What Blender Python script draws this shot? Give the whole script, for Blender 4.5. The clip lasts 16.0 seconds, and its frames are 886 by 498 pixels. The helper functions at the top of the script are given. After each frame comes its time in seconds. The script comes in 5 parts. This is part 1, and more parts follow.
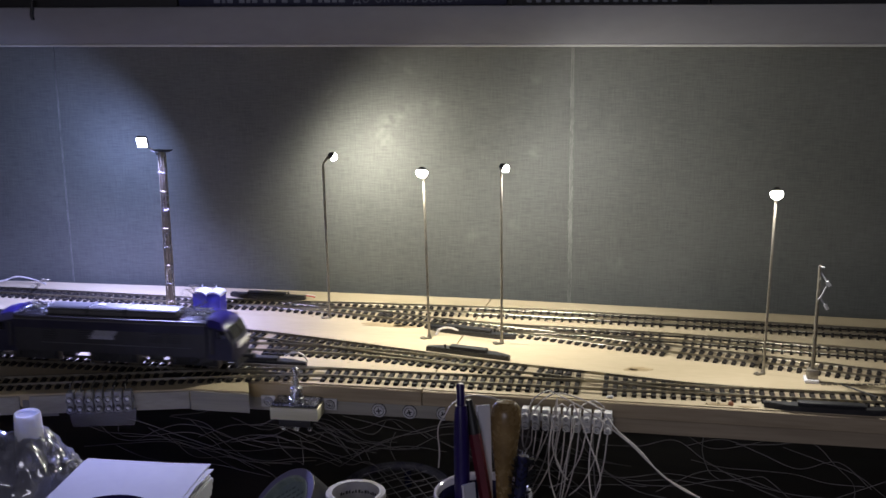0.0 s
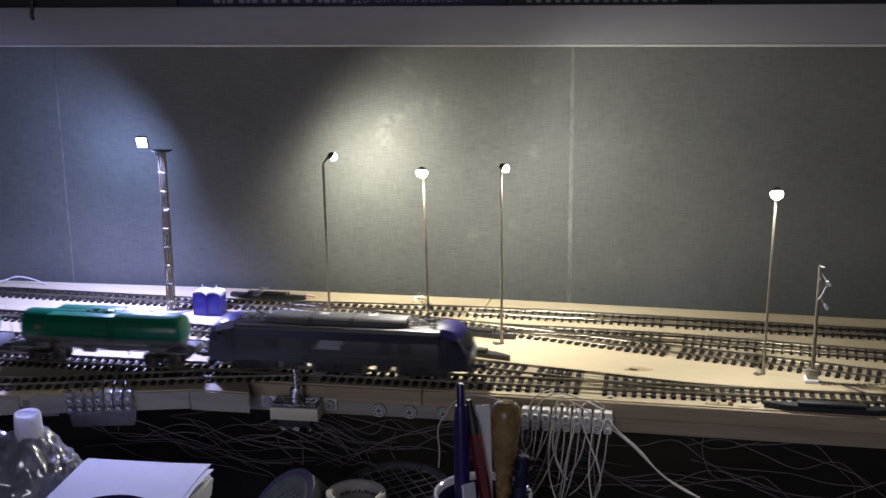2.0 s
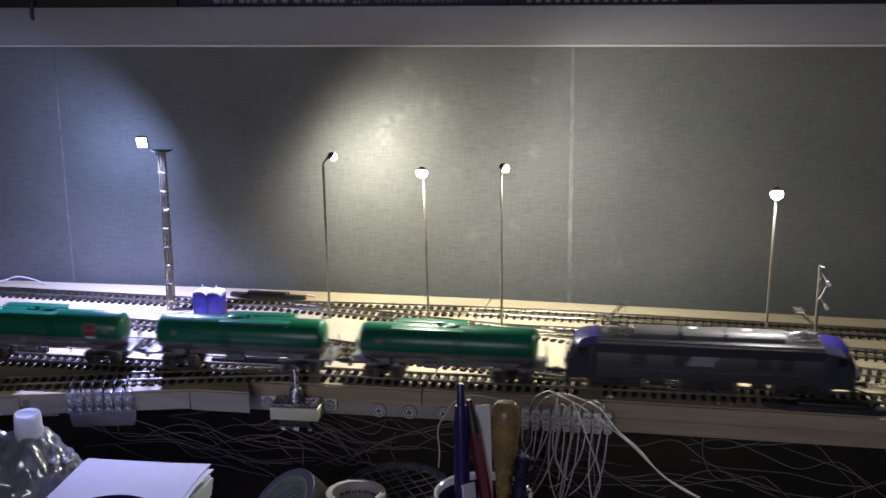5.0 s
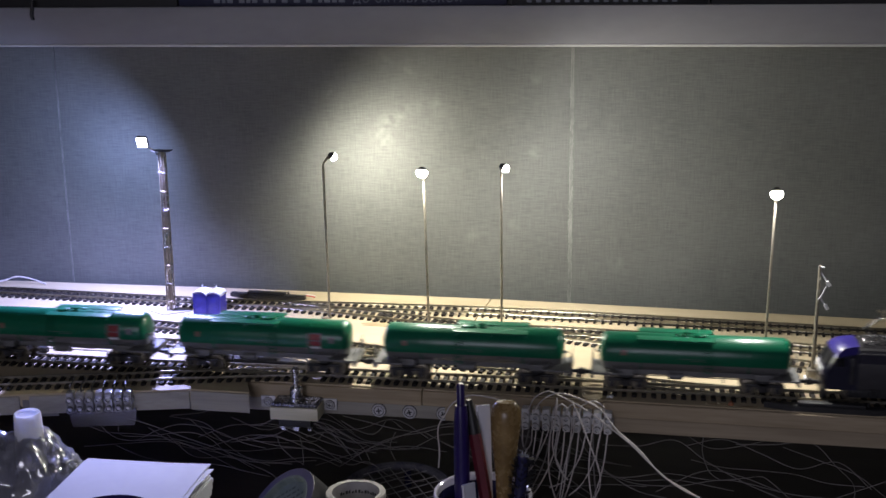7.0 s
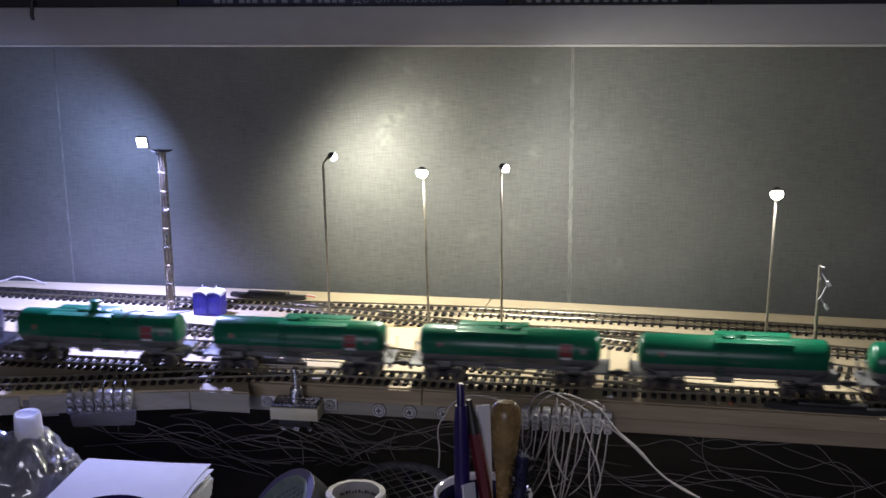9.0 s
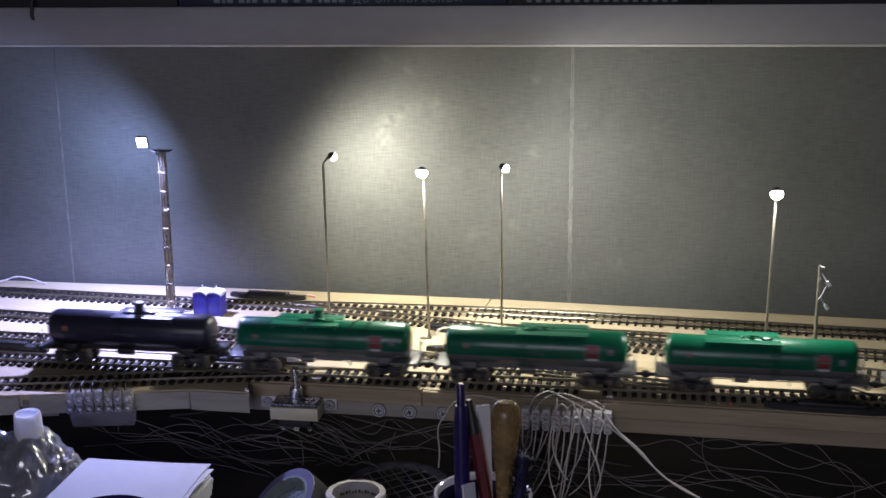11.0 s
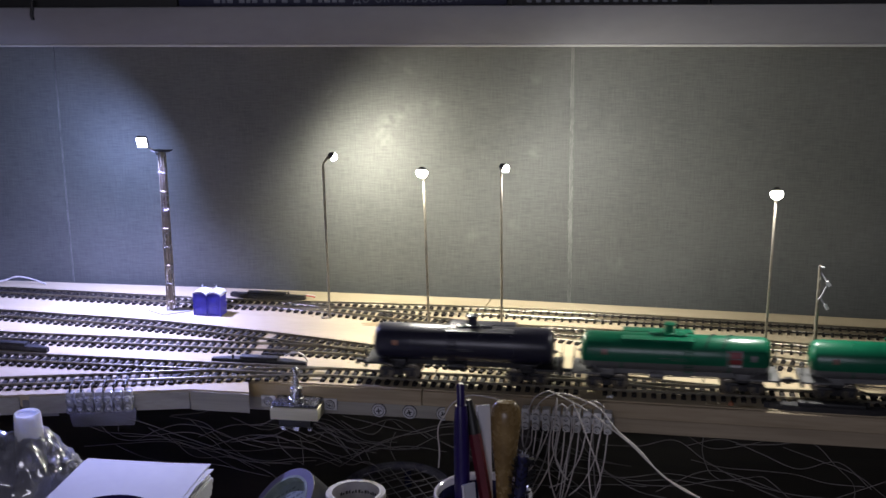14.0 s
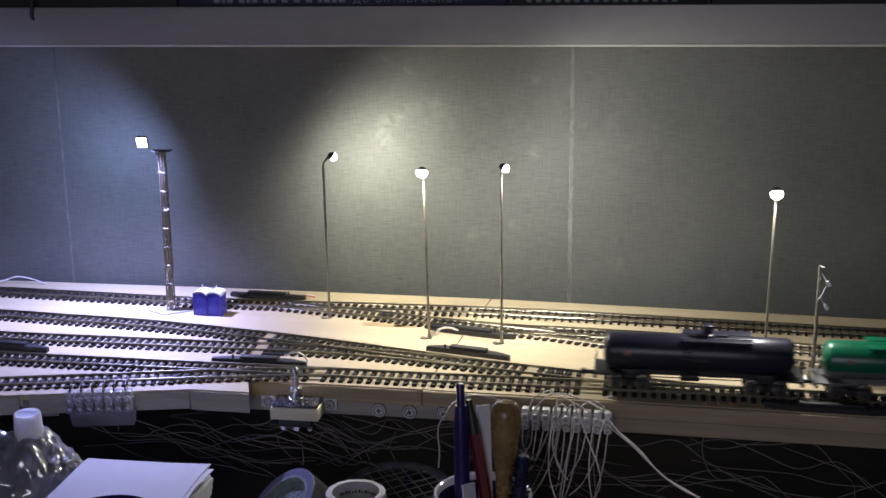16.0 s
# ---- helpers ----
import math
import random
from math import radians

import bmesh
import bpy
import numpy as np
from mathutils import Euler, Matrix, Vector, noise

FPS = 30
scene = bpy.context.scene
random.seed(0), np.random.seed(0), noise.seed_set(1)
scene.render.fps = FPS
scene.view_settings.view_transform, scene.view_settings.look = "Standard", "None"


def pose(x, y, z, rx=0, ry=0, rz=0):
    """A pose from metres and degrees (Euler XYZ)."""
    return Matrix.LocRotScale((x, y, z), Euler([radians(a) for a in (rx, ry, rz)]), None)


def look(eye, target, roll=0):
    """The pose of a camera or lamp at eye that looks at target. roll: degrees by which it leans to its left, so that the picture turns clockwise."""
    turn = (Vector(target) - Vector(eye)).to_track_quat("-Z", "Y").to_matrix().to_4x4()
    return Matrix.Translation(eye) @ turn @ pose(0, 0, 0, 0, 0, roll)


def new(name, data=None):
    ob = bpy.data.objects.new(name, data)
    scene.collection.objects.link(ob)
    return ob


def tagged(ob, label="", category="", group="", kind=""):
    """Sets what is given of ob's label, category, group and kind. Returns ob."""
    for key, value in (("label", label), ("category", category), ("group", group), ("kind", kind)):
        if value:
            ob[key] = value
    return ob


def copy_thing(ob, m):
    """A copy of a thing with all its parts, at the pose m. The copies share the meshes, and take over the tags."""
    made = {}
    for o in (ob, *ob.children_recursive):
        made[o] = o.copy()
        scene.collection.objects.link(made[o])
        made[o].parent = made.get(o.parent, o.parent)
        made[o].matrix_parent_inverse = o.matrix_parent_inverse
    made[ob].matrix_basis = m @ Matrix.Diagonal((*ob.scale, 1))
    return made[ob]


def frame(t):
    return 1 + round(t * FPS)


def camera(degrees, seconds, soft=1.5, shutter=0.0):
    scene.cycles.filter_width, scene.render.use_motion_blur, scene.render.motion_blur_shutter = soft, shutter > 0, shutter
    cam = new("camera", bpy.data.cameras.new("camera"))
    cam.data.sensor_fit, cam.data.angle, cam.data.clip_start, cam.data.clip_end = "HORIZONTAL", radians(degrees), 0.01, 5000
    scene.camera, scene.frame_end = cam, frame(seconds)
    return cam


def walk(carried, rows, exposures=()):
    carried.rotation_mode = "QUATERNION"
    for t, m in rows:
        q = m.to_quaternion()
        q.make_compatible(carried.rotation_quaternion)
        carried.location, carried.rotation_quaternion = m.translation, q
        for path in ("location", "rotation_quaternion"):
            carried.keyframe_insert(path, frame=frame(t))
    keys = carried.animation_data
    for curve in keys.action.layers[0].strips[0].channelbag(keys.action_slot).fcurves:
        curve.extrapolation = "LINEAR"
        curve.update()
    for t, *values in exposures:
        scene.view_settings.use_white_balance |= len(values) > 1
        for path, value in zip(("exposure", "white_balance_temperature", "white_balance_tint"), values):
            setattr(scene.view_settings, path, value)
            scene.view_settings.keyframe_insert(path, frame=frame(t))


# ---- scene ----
cam = camera(40.4, 16.0, soft=1.6, shutter=1.1)
EYE, AIM, ROLL = (0.1503, -0.8914, 0.3367), (-0.0143, 0.0642, 0.0923), -0.66
walk(cam, [(0.0, look(EYE, AIM, ROLL)), (16.0, look(EYE, AIM, ROLL))],
     exposures=[(0.0, -0.26), (1.5, -0.2), (2.5, 0.02), (4.0, 0.08), (9.0, 0.12), (14.0, 0.02), (15.0, -0.18), (16.0, -0.18)])

# ---- world and lights ----
world = bpy.data.worlds.new("night")
scene.world = world
world.use_nodes = True
world.node_tree.nodes["Background"].inputs[0].default_value = (0.3, 0.32, 0.45, 1)
world.node_tree.nodes["Background"].inputs[1].default_value = 0.02

NEUTRAL = (1.0, 0.965, 0.93)
WARM, COOL = (1.0, 0.95, 0.83), (0.40, 0.425, 1.0)


def led(at, way, watts, colour, size=0.006):
    """The light that a lamp's diode throws out of its face, fading softly towards its rim."""
    data = bpy.data.lights.new("diode_light", "SPOT")
    data.spot_size, data.spot_blend, data.shadow_soft_size = radians(178), 1.0, size / 6
    data.energy, data.color = watts, colour
    ob = new("diode_light", data)
    ob.matrix_world = look(at, Vector(at) + Vector(way))
    return ob


# ---- materials ----
def principled(name, colour, rough=0.6, metal=0.0, **more):
    m = bpy.data.materials.new(name)
    m.use_nodes = True
    b = m.node_tree.nodes["Principled BSDF"]
    b.inputs["Base Color"].default_value = (*colour, 1)
    b.inputs["Roughness"].default_value = rough
    b.inputs["Metallic"].default_value = metal
    for key, value in more.items():
        b.inputs[key.replace("_", " ")].default_value = value
    return m


def worn(name, a, b, scale, rough=(0.5, 0.8), metal=0.0, bump=0.0, stretch=(1, 1, 1), fine=6.0, vary=0.0, **more):
    """A surface that wanders between two colours at two scales, with fine relief."""
    m = principled(name, a, rough[0], metal, **more)
    nt = m.node_tree
    n, link = nt.nodes, nt.links.new
    bsdf = n["Principled BSDF"]
    tc, mp = n.new("ShaderNodeTexCoord"), n.new("ShaderNodeMapping")
    mp.inputs["Scale"].default_value = stretch
    link(tc.outputs["Object"], mp.inputs["Vector"])
    big, small = n.new("ShaderNodeTexNoise"), n.new("ShaderNodeTexNoise")
    big.inputs["Scale"].default_value, small.inputs["Scale"].default_value = scale, scale * fine
    big.inputs["Detail"].default_value, small.inputs["Detail"].default_value = 4, 5
    for t in (big, small):
        link(mp.outputs[0], t.inputs["Vector"])
    mix = n.new("ShaderNodeMath")
    mix.operation = "MULTIPLY_ADD"
    mix.inputs[1].default_value = 0.6
    link(big.outputs["Fac"], mix.inputs[0])
    half = n.new("ShaderNodeMath")
    half.operation = "MULTIPLY"
    half.inputs[1].default_value = 0.4
    link(small.outputs["Fac"], half.inputs[0])
    link(half.outputs[0], mix.inputs[2])
    ramp = n.new("ShaderNodeValToRGB")
    ramp.color_ramp.elements[0].position, ramp.color_ramp.elements[1].position = 0.35, 0.65
    ramp.color_ramp.elements[0].color, ramp.color_ramp.elements[1].color = (*a, 1), (*b, 1)
    link(mix.outputs[0], ramp.inputs[0])
    out = ramp.outputs[0]
    if vary:
        info, hsv = n.new("ShaderNodeObjectInfo"), n.new("ShaderNodeHueSaturation")
        rng = n.new("ShaderNodeMapRange")
        rng.inputs[3].default_value, rng.inputs[4].default_value = 1 - vary, 1 + vary
        link(info.outputs["Random"], rng.inputs[0])
        link(rng.outputs[0], hsv.inputs["Value"])
        link(out, hsv.inputs["Color"])
        out = hsv.outputs[0]
    link(out, bsdf.inputs["Base Color"])
    mr = n.new("ShaderNodeMapRange")
    mr.inputs[3].default_value, mr.inputs[4].default_value = rough
    link(small.outputs["Fac"], mr.inputs[0])
    link(mr.outputs[0], bsdf.inputs["Roughness"])
    if bump:
        bp = n.new("ShaderNodeBump")
        bp.inputs["Strength"].default_value, bp.inputs["Distance"].default_value = bump, 0.0005
        link(small.outputs["Fac"], bp.inputs["Height"])
        link(bp.outputs[0], bsdf.inputs["Normal"])
    return m


def glow(name, colour, strength):
    m = principled(name, (0.8, 0.8, 0.8), 0.3)
    b = m.node_tree.nodes["Principled BSDF"]
    b.inputs["Emission Color"].default_value = (*colour, 1)
    b.inputs["Emission Strength"].default_value = strength
    return m


def linen(name, seed_marks):
    """Dark grey-green cloth wall covering: crossed threads, chalky scuffs."""
    m = principled(name, (0.1, 0.1, 0.085), 0.75)
    nt = m.node_tree
    n, link = nt.nodes, nt.links.new
    bsdf = n["Principled BSDF"]
    tc = n.new("ShaderNodeTexCoord")

    def tex(scale, stretch, detail=3):
        mp, t = n.new("ShaderNodeMapping"), n.new("ShaderNodeTexNoise")
        mp.inputs["Scale"].default_value = stretch
        t.inputs["Scale"].default_value, t.inputs["Detail"].default_value = scale, detail
        link(tc.outputs["Object"], mp.inputs["Vector"])
        link(mp.outputs[0], t.inputs["Vector"])
        return t.outputs["Fac"]

    def math_node(op, a, b, clamp=False):
        k = n.new("ShaderNodeMath")
        k.operation, k.use_clamp = op, clamp
        for i, v in enumerate((a, b)):
            if isinstance(v, (int, float)):
                k.inputs[i].default_value = v
            else:
                link(v, k.inputs[i])
        return k.outputs[0]

    weft, warp = tex(90, (0.8, 1, 12)), tex(90, (11, 1, 0.7))
    threads = math_node("ADD", math_node("MULTIPLY", weft, 0.6), math_node("MULTIPLY", warp, 0.4))
    blotch = tex(9, (1, 1, 1), 5)
    value = math_node("ADD", threads, math_node("MULTIPLY", blotch, 0.5))
    ramp = n.new("ShaderNodeValToRGB")
    ramp.color_ramp.elements[0].position, ramp.color_ramp.elements[1].position = 0.52, 1.02
    ramp.color_ramp.elements[0].color, ramp.color_ramp.elements[1].color = (0.070, 0.074, 0.067, 1), (0.138, 0.142, 0.130, 1)
    link(value, ramp.inputs[0])
    # chalky scuffs, each a ragged round patch
    total = None
    rag = tex(140, (1, 1, 1), 6)
    for x, z, size, force in seed_marks:
        d = n.new("ShaderNodeVectorMath")
        d.operation = "DISTANCE"
        link(tc.outputs["Object"], d.inputs[0])
        d.inputs[1].default_value = (x, 0, z)
        near = math_node("SUBTRACT", 1.0, math_node("DIVIDE", d.outputs["Value"], size), True)
        patch = math_node("MULTIPLY", math_node("MULTIPLY", near, force * 0.45), math_node("MULTIPLY", math_node("SUBTRACT", rag, 0.38, True), 4.0), True)
        total = patch if total is None else math_node("ADD", total, patch, True)
    mix = n.new("ShaderNodeMix")
    mix.data_type = "RGBA"
    link(total, mix.inputs[0])
    link(ramp.outputs[0], mix.inputs[6])
    mix.inputs[7].default_value = (0.24, 0.24, 0.215, 1)
    link(mix.outputs[2], bsdf.inputs["Base Color"])
    bp = n.new("ShaderNodeBump")
    bp.inputs["Strength"].default_value, bp.inputs["Distance"].default_value = 0.32, 0.0005
    link(threads, bp.inputs["Height"])
    link(bp.outputs[0], bsdf.inputs["Normal"])
    return m


PLY = worn("birch_plywood", (0.42, 0.345, 0.215), (0.51, 0.43, 0.285), 9, (0.55, 0.75), bump=0.15, stretch=(0.6, 3, 3), fine=14)
BATTEN = worn("planed_pine", (0.31, 0.245, 0.15), (0.47, 0.385, 0.26), 14, (0.5, 0.75), bump=0.25, stretch=(0.35, 6, 6), fine=6)
GREYWOOD = worn("grey_painted_wood", (0.28, 0.265, 0.225), (0.40, 0.38, 0.32), 14, (0.5, 0.75), bump=0.25, stretch=(0.3, 7, 7), fine=5)
PAINT = worn("grey_white_laminate", (0.23, 0.225, 0.23), (0.28, 0.275, 0.28), 5, (0.35, 0.5), bump=0.05, stretch=(0.4, 1, 1), fine=20)
ROOM = worn("room_plaster", (0.20, 0.19, 0.18), (0.26, 0.25, 0.24), 2, (0.8, 0.9), bump=0.1)
DARKWOOD = worn("dark_desk_veneer", (0.045, 0.038, 0.034), (0.085, 0.070, 0.060), 8, (0.45, 0.65), bump=0.1, stretch=(0.4, 4, 4))
SLEEPER = worn("brown_black_plastic_sleeper", (0.012, 0.010, 0.009), (0.026, 0.022, 0.018), 90, (0.62, 0.85), bump=0.2, vary=0.35, Specular_IOR_Level=0.25)
RAIL = worn("nickel_silver_rail", (0.24, 0.22, 0.165), (0.42, 0.39, 0.31), 40, (0.26, 0.48), 1.0, stretch=(1, 1, 1))
BLACK = worn("matt_black_plastic", (0.012, 0.012, 0.013), (0.028, 0.028, 0.03), 60, (0.38, 0.6), bump=0.1)
STEEL = worn("bright_steel", (0.55, 0.55, 0.56), (0.70, 0.70, 0.70), 60, (0.18, 0.35), 1.0)
DULLSTEEL = worn("dull_pole_metal", (0.22, 0.20, 0.16), (0.38, 0.35, 0.29), 80, (0.35, 0.55), 0.8)
BRASSY = worn("tarnished_brass", (0.21, 0.18, 0.13), (0.33, 0.29, 0.22), 80, (0.3, 0.5), 0.9)
GREEN = worn("green_wagon_paint", (0.002, 0.105, 0.050), (0.003, 0.135, 0.066), 50, (0.24, 0.36), fine=9)
GREY = worn("grey_wagon_paint", (0.125, 0.127, 0.125), (0.17, 0.172, 0.17), 50, (0.35, 0.5))
NAVY = worn("blue_black_wagon_paint", (0.016, 0.016, 0.030), (0.024, 0.024, 0.042), 50, (0.26, 0.4))
LOCOBLUE = worn("ultramarine_loco_paint", (0.020, 0.014, 0.14), (0.028, 0.020, 0.18), 50, (0.25, 0.4))
LOCOGREY = worn("blue_grey_loco_paint", (0.026, 0.025, 0.028), (0.037, 0.036, 0.039), 50, (0.3, 0.45))
LOCODARK = worn("dark_blue_grey_loco_paint", (0.017, 0.016, 0.030), (0.025, 0.024, 0.042), 50, (0.28, 0.42))
SIDEPRINT = worn("faded_side_stripe", (0.06, 0.06, 0.066), (0.10, 0.10, 0.105), 60, (0.4, 0.5))
CABSHADE = worn("shaded_blue_cab_paint", (0.013, 0.013, 0.030), (0.019, 0.019, 0.040), 50, (0.25, 0.4))
ROOFGREY = worn("grey_roof_paint", (0.075, 0.074, 0.075), (0.12, 0.118, 0.118), 50, (0.35, 0.55))
STAIN = worn("dried_glue_stain", (0.27, 0.195, 0.095), (0.45, 0.355, 0.205), 90, (0.35, 0.6), bump=0.4)
SILVER = worn("pale_grey_print", (0.24, 0.24, 0.26), (0.32, 0.32, 0.34), 60, (0.4, 0.5))
WHITE = worn("white_print", (0.62, 0.62, 0.62), (0.75, 0.75, 0.75), 60, (0.4, 0.5))
RED = worn("red_print", (0.45, 0.025, 0.03), (0.55, 0.04, 0.04), 60, (0.4, 0.5))
RUSTPRINT = worn("faded_rust_print", (0.15, 0.09, 0.06), (0.21, 0.13, 0.09), 60, (0.4, 0.5))
PLACARDRED = worn("dull_dark_red_print", (0.20, 0.022, 0.026), (0.27, 0.035, 0.036), 60, (0.4, 0.5))
ORANGE = worn("orange_print", (0.26, 0.10, 0.05), (0.36, 0.15, 0.07), 60, (0.4, 0.5))
GLASSY = principled("dark_window_glass", (0.01, 0.01, 0.012), 0.08)
BOOTHBLUE = worn("blue_booth_plastic", (0.045, 0.042, 0.42), (0.065, 0.060, 0.52), 60, (0.35, 0.5))
BOOTHROOF = worn("white_booth_plastic", (0.66, 0.66, 0.68), (0.78, 0.78, 0.80), 60, (0.4, 0.55))
WARMLED, COOLLED = glow("warm_diode", (1.0, 0.95, 0.82), 60), glow("cool_diode", (0.8, 0.84, 1.0), 60)


# ---- mesh tools ----
def box(bm, x0, x1, y0, y1, z0, z1, bevel=0.0):
    m = Matrix.LocRotScale(((x0 + x1) / 2, (y0 + y1) / 2, (z0 + z1) / 2), None, (x1 - x0, y1 - y0, z1 - z0))
    made = bmesh.ops.create_cube(bm, size=1, matrix=m)
    if bevel:
        edges = list({e for v in made["verts"] for e in v.link_edges})
        bmesh.ops.bevel(bm, geom=edges, offset=bevel, segments=2, affect="EDGES", profile=0.6)
    return bm


def rod(bm, a, b, r, r2=None, seg=10, caps=True):
    a, b = Vector(a), Vector(b)
    way = b - a
    m = Matrix.Translation((a + b) / 2) @ way.to_track_quat("Z", "Y").to_matrix().to_4x4()
    bmesh.ops.create_cone(bm, cap_ends=caps, segments=seg, radius1=r, radius2=r if r2 is None else r2, depth=way.length, matrix=m)
    return bm


def lathe(bm, profile, axis_pose, seg=32):
    """Turns a profile of (radius, height) round the z axis of axis_pose."""
    rings = []
    for r, h in profile:
        if r < 1e-7:
            rings.append([bm.verts.new(axis_pose @ Vector((0, 0, h)))])
        else:
            rings.append([bm.verts.new(axis_pose @ Vector((r * math.cos(2 * math.pi * i / seg), r * math.sin(2 * math.pi * i / seg), h))) for i in range(seg)])
    for p, q in zip(rings, rings[1:]):
        for i in range(seg):
            j = (i + 1) % seg
            ring = [p[i % len(p)], p[j % len(p)], q[j % len(q)], q[i % len(q)]]
            ring = list(dict.fromkeys(ring))
            if len(ring) > 2:
                bm.faces.new(ring)
    return bm


def prism(bm, outline, z0, z1):
    lo = [bm.verts.new((x, y, z0)) for x, y in outline]
    hi = [bm.verts.new((x, y, z1)) for x, y in outline]
    k = len(outline)
    for i in range(k):
        bm.faces.new((lo[i], lo[(i + 1) % k], hi[(i + 1) % k], hi[i]))
    bm.faces.new(hi)
    bm.faces.new(lo[::-1])
    return bm


def smooth(points, step):
    """A Catmull-Rom line through points, in even steps."""
    pts = [Vector(p) for p in points]
    pts = [2 * pts[0] - pts[1]] + pts + [2 * pts[-1] - pts[-2]]
    line = []
    for a, b, c, d in zip(pts, pts[1:], pts[2:], pts[3:]):
        for i in range(24):
            t = i / 24
            line.append(0.5 * (2 * b + (c - a) * t + (2 * a - 5 * b + 4 * c - d) * t * t + (3 * b - a - 3 * c + d) * t ** 3))
    line.append(pts[-2])
    out, left = [line[0]], step
    for a, b in zip(line, line[1:]):
        gone, span = 0.0, (b - a).length
        while span - gone >= left:
            gone += left
            out.append(a.lerp(b, gone / span))
            left = step
        left -= span - gone
    if (out[-1] - line[-1]).length > step * 0.25:
        out.append(line[-1])
    return out


def tube(bm, points, r, seg=6, step=0.006):
    line = smooth(points, step)
    rings = []
    for i, p in enumerate(line):
        way = (line[min(i + 1, len(line) - 1)] - line[max(i - 1, 0)]).normalized()
        q = way.to_track_quat("Z", "Y")
        rings.append([bm.verts.new(p + q @ Vector((r * math.cos(2 * math.pi * k / seg), r * math.sin(2 * math.pi * k / seg), 0))) for k in range(seg)])
    for a, b in zip(rings, rings[1:]):
        offset = min(range(seg), key=lambda s: (a[0].co - b[s].co).length)
        for k in range(seg):
            bm.faces.new((a[k], a[(k + 1) % seg], b[(k + 1 + offset) % seg], b[(k + offset) % seg]))
    bm.faces.new(rings[0][::-1])
    bm.faces.new(rings[-1])
    return bm


def mesh_of(name, bm, material, soft=True):
    bmesh.ops.recalc_face_normals(bm, faces=bm.faces)
    me = bpy.data.meshes.new(name)
    bm.to_mesh(me)
    bm.free()
    me.materials.append(material)
    if soft:
        me.shade_smooth()
        me.set_sharp_from_angle(angle=radians(35))
    return me


def part(name, bm, material, parent=None, label="", soft=True):
    ob = new(name, mesh_of(name, bm, material, soft))
    ob.parent = parent
    if label:
        ob["label"] = label
    return ob


def thing(name, label, category, at=None, group="", kind=""):
    ob = tagged(new(name), label, category, group, kind)
    if at is not None:
        ob.matrix_basis = at
    return ob


def B():
    return bmesh.new()


# ---- room shell ----
WALL_TURN = pose(0, 0.26, 0, 0, 0, 1.8)
wall_marks = [(-0.0989, 0.1704, 0.016, 1.0), (-0.0864, 0.1789, 0.012, 0.9), (-0.1049, 0.1537, 0.018, 0.9), (-0.054, 0.187, 0.016, 0.5), (-0.071, 0.185, 0.012, 0.5),
              (-0.0811, 0.2227, 0.010, 0.7), (-0.1031, 0.2308, 0.014, 0.5), (0.0423, 0.1413, 0.010, 0.9), (0.0434, 0.2123, 0.008, 0.7),
              (-0.016, 0.0584, 0.008, 0.8), (0.1236, 0.0311, 0.010, 0.9), (-0.1861, 0.0459, 0.008, 0.8), (-0.1574, 0.1978, 0.010, 0.7),
              (-0.2009, 0.1127, 0.010, 0.4), (-0.4483, 0.0882, 0.026, 0.4), (-0.274, 0.2168, 0.018, 0.4), (0.1794, 0.0, 0.010, 0.6), (0.0233, 0.069, 0.008, 0.5)]
LINEN = linen("dark_linen_wall_covering", wall_marks)
SEAM = worn("frayed_linen_seam", (0.09, 0.092, 0.085), (0.21, 0.21, 0.195), 60, (0.7, 0.9), bump=0.3, stretch=(3, 1, 0.6))

wall_north = tagged(part("wall_north", box(B(), -1.6, 1.6, 0, 0.1, -0.8, 1.7), ROOM, soft=False), "plain wall behind the layout", "wall", kind="structure")
wall_north.matrix_basis = WALL_TURN
for x0, x1 in ((-1.5, -0.4405), (-0.4385, 0.0769), (0.0799, 1.5)):
    panel = part("wall_covering", box(B(), x0, x1, -0.0016, 0.0, -0.12, 0.262), LINEN, wall_north, "dark grey-green linen wall covering with chalky scuffs", soft=False)
for x, w in ((-0.4395, 0.0012), (0.0784, 0.0024)):
    bm = B()
    rnd = random.Random(7)
    z = -0.1
    while z < 0.24:
        h = rnd.uniform(0.004, 0.012)
        box(bm, x - w * rnd.uniform(0.4, 1), x + w * rnd.uniform(0.4, 1), -0.0019, -0.0004, z, z + h)
        z += h
    part("wall_seam", bm, SEAM, wall_north, "frayed pale seam between two cloth lengths", soft=False)
DESK_Z = -0.095
floor = tagged(part("floor", box(B(), -1.6, 1.6, -2.2, 0.4, -0.85, -0.8), ROOM, soft=False), "dim plain floor", "floor", kind="structure")
wall_west = tagged(part("wall_west", box(B(), -1.7, -1.6, -2.2, 0.5, -0.8, 1.7), ROOM, soft=False), "dim plain side wall", "wall", kind="structure")
wall_east = tagged(part("wall_east", box(B(), 1.6, 1.7, -2.2, 0.5, -0.8, 1.7), ROOM, soft=False), "dim plain side wall", "wall", kind="structure")
wall_south = tagged(part("wall_south", box(B(), -1.7, 1.7, -2.3, -2.2, -0.8, 1.7), ROOM, soft=False), "dim plain wall behind the desk", "wall", kind="structure")
ceiling = tagged(part("ceiling", box(B(), -1.7, 1.7, -2.3, 0.5, 1.7, 1.8), ROOM, soft=False), "plain ceiling", "ceiling", kind="structure")

